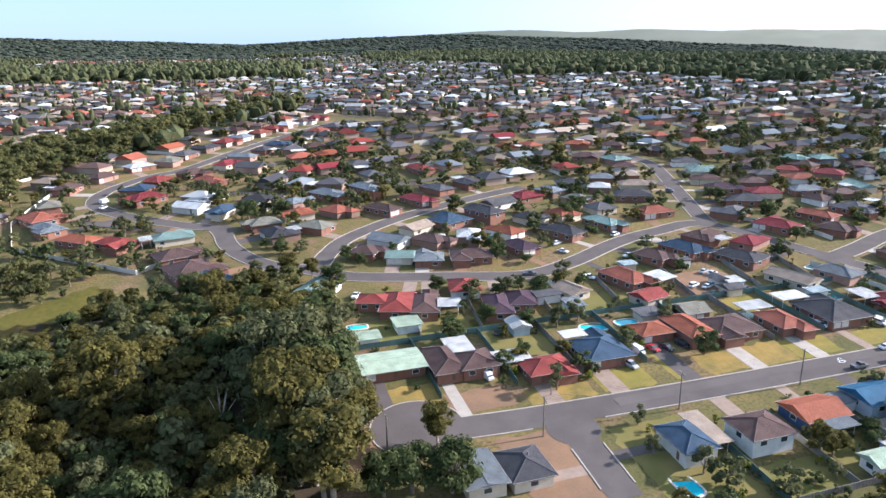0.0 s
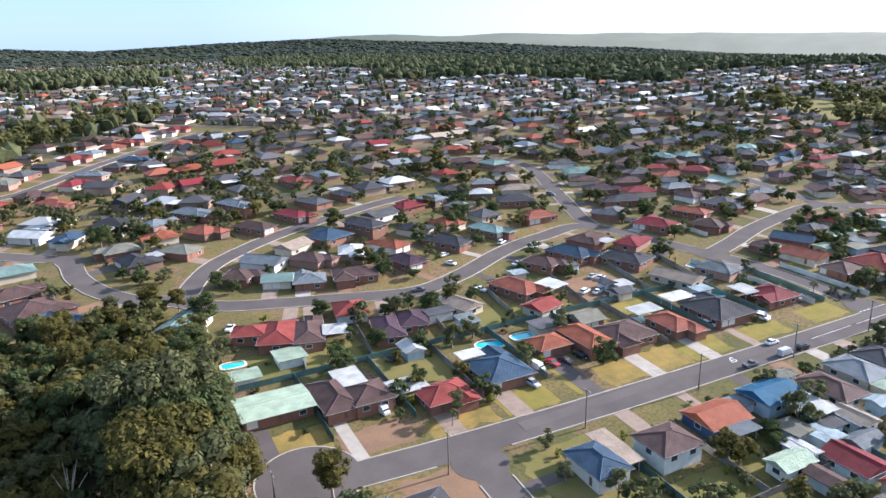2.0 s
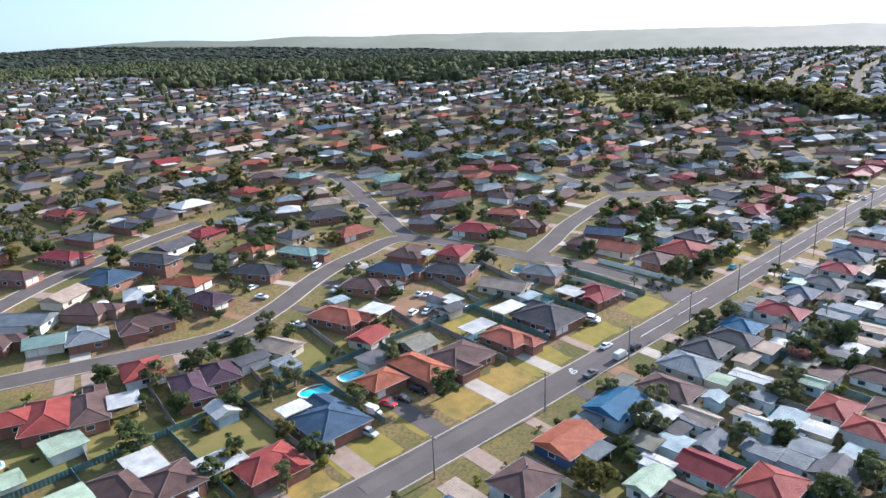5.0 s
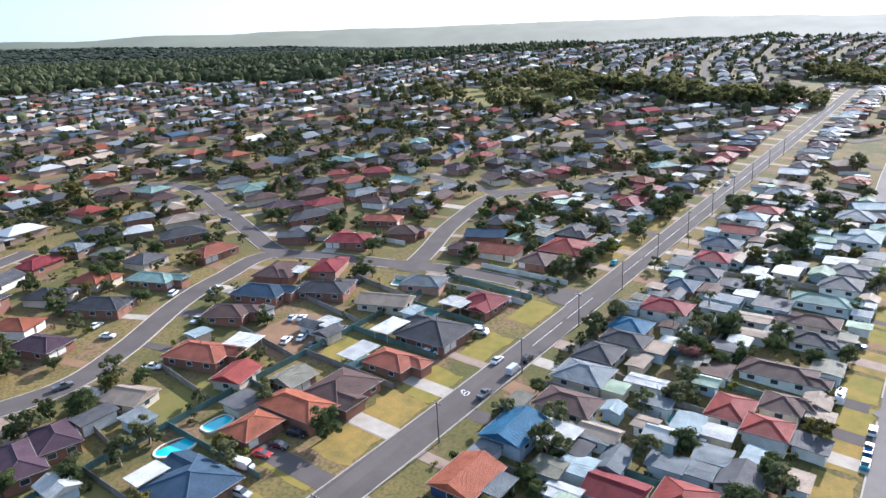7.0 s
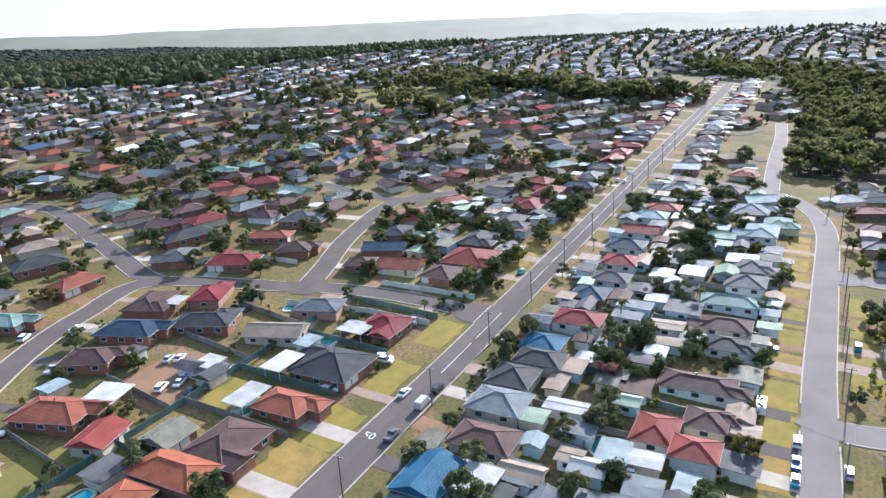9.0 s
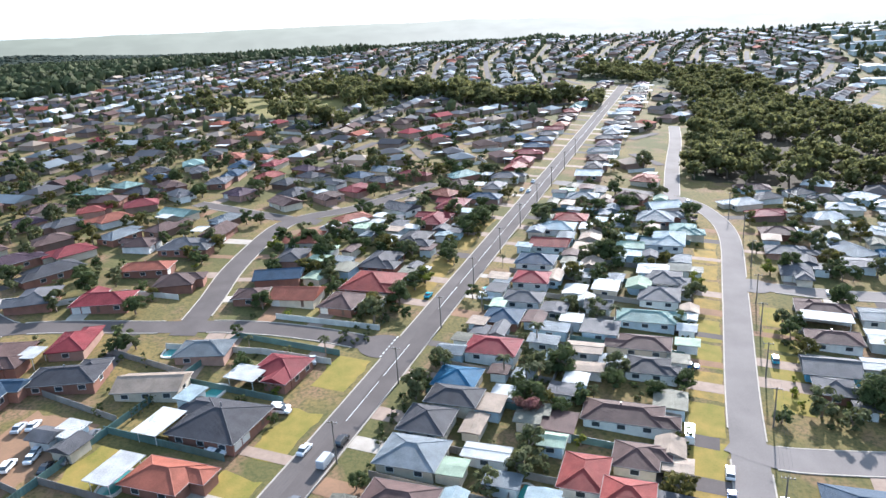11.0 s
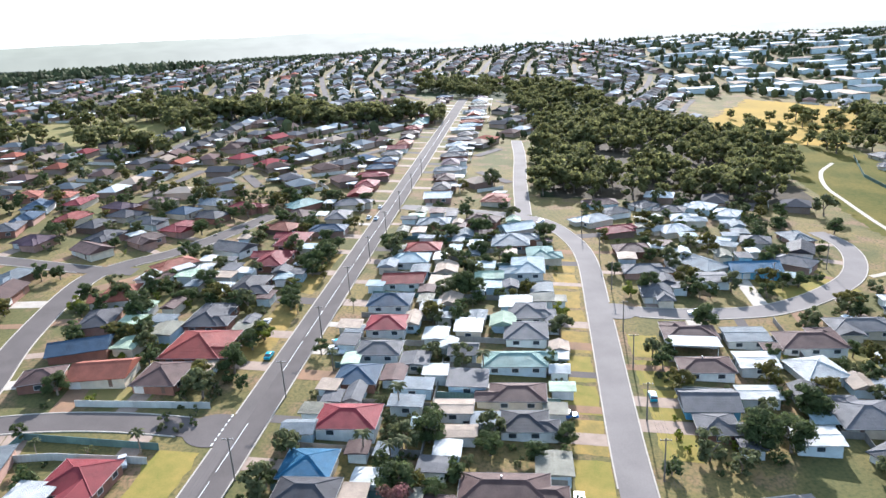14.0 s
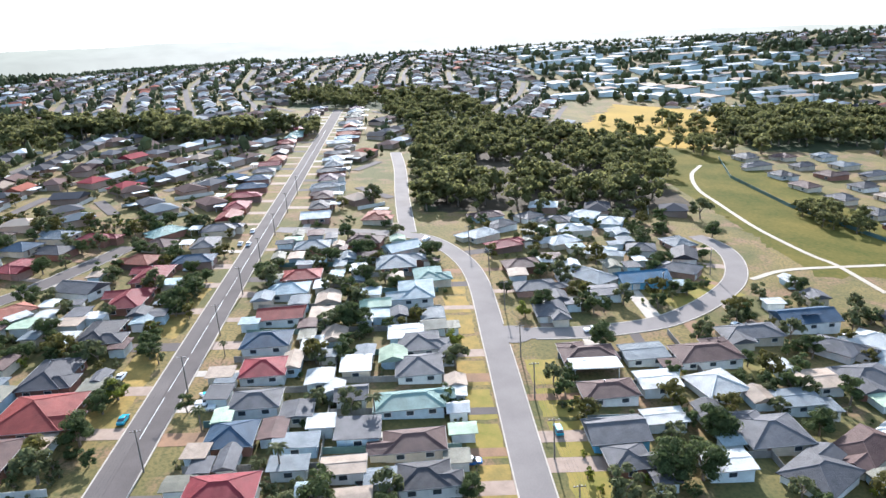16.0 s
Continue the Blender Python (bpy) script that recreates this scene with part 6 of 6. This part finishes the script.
scatter(6, 440, lambda x, y: inside(x, y, EAST_WOOD) and noise.noise((x / 38, y / 38, 2.0)) > -0.22, ["farwood"], 0.65, 1.35, 6.4, "gums of the eastern wood", (425, 930, -100, 190), False)
scatter(9, 95, lambda x, y: abs(x - 655 - 14 * math.sin(y * 0.05)) < 20, ["farwood"], 0.9, 1.7, 6.0, "tall trees of the belt across the suburb", (615, 700, 142, 380), False)
scatter(10, 34, lambda x, y: True, ["farwood"], 0.7, 1.2, 9.0, "scattered trees of the parkland", (560, 720, -180, -90), False)
scatter(12, 16, lambda x, y: True, ["farwood"], 0.5, 0.9, 5.0, "trees at the park's edge", (392, 430, -128, -112), False)
scatter(13, 60, lambda x, y: True, ["farwood"], 0.9, 1.5, 8.0, "trees round the sports field", (505, 720, 290, 480), False)

FAR_MAT = {k: material('far_roof_' + k, ROOFS[k][0], None, 0.9, 0.05, 0, 0.3, island=0.35, spec=0.06) for k in ['brownroof', 'charcoal', 'slate', 'rust', 'red', 'steel', 'white', 'tan', 'navy', 'maroon', 'orange']}
FAR_MAT['walls'] = material('far_walls', (0.42, 0.33, 0.26), (0.25, 0.15, 0.11), 0.85, 0.03, 0, 0.06, island=0.3)
# ---- the far suburb: thousands of small houses and trees, past counting ----
far = random.Random(5)


def open_field(x, y):
    return (x - 600) ** 2 / 75 ** 2 + (y - 390) ** 2 / 60 ** 2 < 1 or (x - 715) ** 2 / 135 ** 2 + (y + 145) ** 2 / 75 ** 2 < 1 or (300 < x < 690 and -250 < y < -55)


def near_boxes(x, y):
    """Land that is already built or wooded."""
    return x < 34 and y < 262 or 20 < x < 425 and 62 < y < 212 or 200 < x < 420 and -70 < y <= 62 or x < 10 and y < 300


FAR_ROOF = {k: ([], []) for k in ["brownroof", "charcoal", "slate", "rust", "red", "steel", "white", "tan", "navy", "maroon", "orange"]}
FAR_WALL, FAR_FENCE, WORKS_WALL = ([], []), ([], []), ([], [])
FARWEIGHT = ["brownroof"] * 5 + ["charcoal"] * 5 + ["slate"] * 6 + ["rust"] * 2 + ["red"] * 1 + ["steel"] * 3 + ["white"] * 2 + ["tan"] * 3 + ["navy"] * 1 + ["maroon"] * 1


FARPALE = ["slate"] * 6 + ["charcoal"] * 5 + ["steel"] * 5 + ["white"] * 5 + ["brownroof"] * 4 + ["tan"] * 2 + ["rust"]
FARWARM = ["tan"] * 6 + ["rust"] * 4 + ["brownroof"] * 5 + ["slate"] * 4 + ["white"] * 3 + ["charcoal"] * 2 + ["orange"]


def far_house(x, y, rot, w, d, roof):
    z = ground(x, y)
    if y < 460 and x < 460:
        SITES.append((x, y, 8.0))
    m = pose(x, y, z, 0, 0, rot)
    kind = "hip" if far.random() < 0.8 else "gable"
    v, f, lines = roof_shape(w, d, 3.0, kind)
    vs, fs = FAR_ROOF[roof]
    b = len(vs)
    vs += [m @ Vector(q) for q in v]
    fs += [tuple(b + i for i in q) for q in f]
    vs, fs = FAR_WALL
    b = len(vs)
    vs += [m @ Vector((sx * w / 2, sy * d / 2, q)) for q in (-1.5, 3.1) for sx, sy in ((-1, -1), (1, -1), (1, 1), (-1, 1))]
    fs += [(b + k, b + (k + 1) % 4, b + 4 + (k + 1) % 4, b + 4 + k) for k in range(4)]
    if far.random() < 0.8:
        vs, fs = FAR_FENCE
        b = len(vs)
        sx = far.choice((-1, 1)) * 8.0
        for q in ((-8.0, 11.5), (8.0, 11.5)) if far.random() < 0.5 else ((sx, -9.0), (sx, 11.5)):
            for o in (0.0, 0.12):
                p = m @ Vector((q[0] + o, q[1] + o, 0))
                vs += [(p.x, p.y, ground(p.x, p.y) - 0.3), (p.x, p.y, ground(p.x, p.y) + 1.7)]
        fs += [(b, b + 4, b + 5, b + 1), (b + 2, b + 6, b + 7, b + 3), (b + 1, b + 5, b + 7, b + 3)]
    if far.random() < 0.35:
        v, f, lines = roof_shape(far.uniform(4, 8), far.uniform(3, 6), 2.6, "flat")
        m2 = m @ pose(far.uniform(-3, 3), (d / 2 + 2.6) * far.choice((-1, 1)), 0)
        vs, fs = FAR_ROOF["white"]
        b = len(vs)
        vs += [m2 @ Vector(q) for q in v]
        fs += [tuple(b + i for i in q) for q in f]


LUMP = []
LUMPF = []
ico = bmesh.new()
bmesh.ops.create_icosphere(ico, subdivisions=1, radius=1)
ICO_V = [q.co.copy() for q in ico.verts]
ICO_F = [tuple(q.index for q in face.verts) for face in ico.faces]
ico.free()


def lump(x, y, r, h):
    """One far tree: a few jagged little bodies."""
    z = ground(x, y)
    for k in range(1 if math.hypot(x, y) > 520 else 2):
        b = len(LUMP)
        ox, oy, oz, s = (0, 0, 0, 1) if k == 0 else (far.uniform(-0.6, 0.6) * r, far.uniform(-0.6, 0.6) * r, far.uniform(0.0, 0.35) * h, 0.65)
        for q in ICO_V:
            j = far.uniform(0.7, 1.25) * s
            LUMP.append((x + ox + q.x * r * j, y + oy + q.y * r * j, z + oz + h * 0.5 + q.z * h * 0.55 * j))
        LUMPF.extend(tuple(b + i for i in q) for q in ICO_F)


STREET_V, STREET_F = [], []
CELL = 250.0
DISTRICT = {(i, j): (CELL * (i + far.uniform(0.2, 0.8)), CELL * (j + far.uniform(0.2, 0.8)), far.uniform(-40, 40)) for i in range(-5, 11) for j in range(-4, 11)}


def district_of(x, y):
    i, j = int(x // CELL), int(y // CELL)
    best = None
    for u in (i - 1, i, i + 1):
        for v in (j - 1, j, j + 1):
            if (u, v) in DISTRICT:
                cx, cy, turn = DISTRICT[u, v]
                d = (cx - x) ** 2 + (cy - y) ** 2
                if best is None or d < best[0]:
                    best = (d, (u, v))
    return best[1] if best else None


def seen_land(x, y):
    r = math.hypot(x - 60, y - 50)
    az = math.degrees(math.atan2(x - 60, y - 50))
    return -30 < az < 142 and 140 < r < 2150


for key, (cx, cy, turn) in DISTRICT.items():
    c, s = math.cos(radians(turn)), math.sin(radians(turn))
    bend = far.uniform(-14, 14)
    for row in range(-7, 8):
        for pair in (0, 1, 2):
            v0 = row * 60 + (0, 25, 42.5)[pair]
            u = -260.0
            prev = None
            while u < 260:
                u += 15.0 if pair == 2 else far.uniform(14.0, 17.5)
                v = v0 + bend * math.sin(u / 60.0) + (far.uniform(-1.5, 1.5) if pair < 2 else 0)
                x, y = cx + u * c - v * s, cy + u * s + v * c
                if not seen_land(x, y) or district_of(x, y) != key or near_boxes(x, y) or open_field(x, y) or 820 < x < 1570 and -490 < y < -95 or woods_at(x, y) > 0.5:
                    prev = None
                    continue
                if pair == 2:
                    if math.hypot(x - 60, y - 50) > 1300 or not clear(x, y, 4) or near_road(x, y)[0] < 2:
                        prev = None
                        continue
                    b = len(STREET_V)
                    for o in (-2.8, 2.8):
                        q = (x - s * o, y + c * o)
                        STREET_V.append((*q, ground(*q) + 0.25))
                    if prev is not None:
                        STREET_F.append((prev, b, b + 1, prev + 1))
                    prev = b
                    continue
                if near_road(x, y)[0] < 10 or not clear(x, y, 7) or far.random() < 0.04:
                    continue
                far_house(x, y, turn + math.degrees(math.atan(bend / 60 * math.cos(u / 60.0))) + far.choice((0, 0, 90)) + far.uniform(-3, 3), far.uniform(11, 15.5), far.uniform(9, 12), far.choice(FARWARM if x < 60 and y > 420 else FARPALE if math.hypot(x - 60, y - 50) > 560 else FARWEIGHT))
                for k in range(far.choice((2, 3, 3, 4))):
                    tx, ty = x + far.uniform(-11, 11), y + far.choice((-1, 1)) * far.uniform(7, 11)
                    if near_road(tx, ty)[0] > 1:
                        tall = 1.7 if far.random() < 0.12 else 1.0
                        if math.hypot(x - 60, y - 50) < 520:
                            tree("yardtree", tx, ty, far.uniform(0.5, 1.1) * tall, None, "", False)
                        else:
                            lump(tx, ty, far.uniform(1.0, 2.8) * tall, far.uniform(2.5, 7) * tall)
# the works and warehouses beyond the golden field
for k in range(420):
    x, y = far.uniform(840, 1550), far.uniform(-470, -110)
    w, d = far.uniform(14, 46), far.uniform(12, 26)
    if not clear(x, y, w * 0.42) or open_field(x, y) or woods_at(x, y) > 0.5:
        continue
    SITES.append((x, y, w * 0.42))
    m = pose(x, y, ground(x, y), 0, 0, far.choice((8, 98)) + far.uniform(-4, 4))
    hw = far.uniform(4.0, 5.5)
    v, f, lines = roof_shape(w, d, hw, "low")
    vs, fs = FAR_ROOF[far.choice(("white", "white", "steel", "tan"))]
    b = len(vs)
    vs += [m @ Vector(q) for q in v]
    fs += [tuple(b + i for i in q) for q in f]
    vs, fs = WORKS_WALL
    b = len(vs)
    vs += [m @ Vector((sx * w / 2, sy * d / 2, q)) for q in (-2.0, hw + 0.1) for sx, sy in ((-1, -1), (1, -1), (1, 1), (-1, 1))]
    fs += [(b + q, b + (q + 1) % 4, b + 4 + (q + 1) % 4, b + 4 + q) for q in range(4)]
for k in range(1500):
    x, y = far.uniform(830, 1560), far.uniform(-490, -105)
    if clear(x, y, 3) and not open_field(x, y):
        lump(x, y, far.uniform(2.5, 5.0), far.uniform(5, 11))
tagged(mesh_object("distant_street", STREET_V, STREET_F, ASPHALT), "grey asphalt streets of the distant suburb", "road", kind="stuff")

for k in range(90000):
    r = 150 + 2000 * math.sqrt(far.random())
    az = radians(far.uniform(-27, 138))
    x, y = 60 + r * math.sin(az), 50 + r * math.cos(az)
    if x < 940 and y < 102 and y > -380 or inside(x, y, EAST_WOOD) or inside(x, y, WEST_BELT) or x < -90 and y < 420:
        continue
    if woods_at(x, y) * far.random() < 0.45 or near_road(x, y)[0] < 6 or open_field(x, y) or near_boxes(x, y) or not clear(x, y, 4):
        continue
    lump(x, y, far.uniform(4.0, 7.0), far.uniform(8, 15))
    if len(LUMP) > 520000:
        break
NEAR_LUMPS = len(LUMPF)
NEAR_VERTS = len(LUMP)
for k in range(24000):
    r = 2050 + 2300 * far.random() ** 1.2
    az = radians(far.uniform(-32, 142))
    x, y = 60 + r * math.sin(az), 50 + r * math.cos(az)
    lump(x, y, far.uniform(7, 14), far.uniform(5, 10))

for k, (v, f) in FAR_ROOF.items():
    tagged(mesh_object("distant_roofs", v, f, FAR_MAT[k]), f"{ROOF_WORDS[k]} roofs of the distant suburb", "roofs", kind="stuff")
tagged(mesh_object("distant_fence", *FAR_FENCE, FENCES["white"]), "pale boundary fences of the distant suburb", "fences", kind="stuff")
tagged(mesh_object("distant_warehouse_walls", *WORKS_WALL, WALL_MAT["paleshed"]), "pale metal walls of distant warehouses", "walls", kind="stuff")
tagged(mesh_object("distant_house_walls", *FAR_WALL, FAR_MAT["walls"]), "brick and rendered walls of the distant suburb houses", "walls", kind="stuff")
tagged(mesh_object("distant_trees", LUMP[:NEAR_VERTS], LUMPF[:NEAR_LUMPS], FARLEAF), "distant trees among the suburb's houses", "woods", kind="stuff")
tagged(mesh_object("wooded_hills", LUMP[NEAR_VERTS:], [tuple(i - NEAR_VERTS for i in q) for q in LUMPF[NEAR_LUMPS:]], HILLLEAF), "pale green wooded hills along the skyline", "woods", kind="stuff")

# garden trees between the houses
yard = random.Random(21)
YARD = ["shrub", "shrub", "shrub", "dark", "yardtree", "olive", "yardtree", "cypress", "yardtree"]


def garden(count, single, box, skip):
    made = 0
    for k in range(count * 14):
        x, y = yard.uniform(box[0], box[1]), yard.uniform(box[2], box[3])
        if made >= count:
            break
        if skip(x, y) or near_road(x, y)[0] < (7.0 if yard.random() < 0.9 else 2.5) or not clear(x, y, 1.0):
            continue
        kind = yard.choice(YARD if single else ["yardshrub", "yardshrub", "yardtree", "yardtree"])
        tree(kind, x, y, yard.uniform(0.6, 1.25), None, "trees of the suburb", single)
        SITES.append((x, y, 1.3))
        made += 1


for many, x0, x1, y0, y1 in ((30, 226, 420, 142, 215), (16, 222, 400, -60, 44), (24, 130, 400, 62, 126), (40, -60, 420, 215, 330)):
    made = 0
    for k in range(many * 30):
        x, y = yard.uniform(x0, x1), yard.uniform(y0, y1)
        if made < many and near_road(x, y)[0] > 4 and clear(x, y, 1.6) and not (x < 32 and y < 262):
            tree("wide", x, y, yard.uniform(0.45, 0.85), None, "", False)
            SITES.append((x, y, 2.5))
            made += 1
garden(22, True, (28, 220, 92, 212), lambda x, y: x < 45 and y < 150 or y < 156 or 138 < x < 168)
garden(46, False, (28, 220, 150, 212), lambda x, y: x < 45 and y < 150 or 138 < x < 168)
garden(230, False, (76, 420, 62, 126), lambda x, y: False)
garden(150, False, (214, 420, 140, 212), lambda x, y: False)
garden(850, False, (-90, 430, 205, 420), lambda x, y: x < 32 and y < 262)
garden(230, False, (215, 430, -75, 48), lambda x, y: x > 320 and y < -45)
for k in range(14):
    x, y = yard.uniform(60, 400), yard.uniform(92, 300)
    if near_road(x, y)[0] > 3 and clear(x, y, 1.5):
        palm(x, y, yard.uniform(0.6, 1.0))
join_trees("garden_trees", "garden trees and shrubs and open gum woodland among the houses")
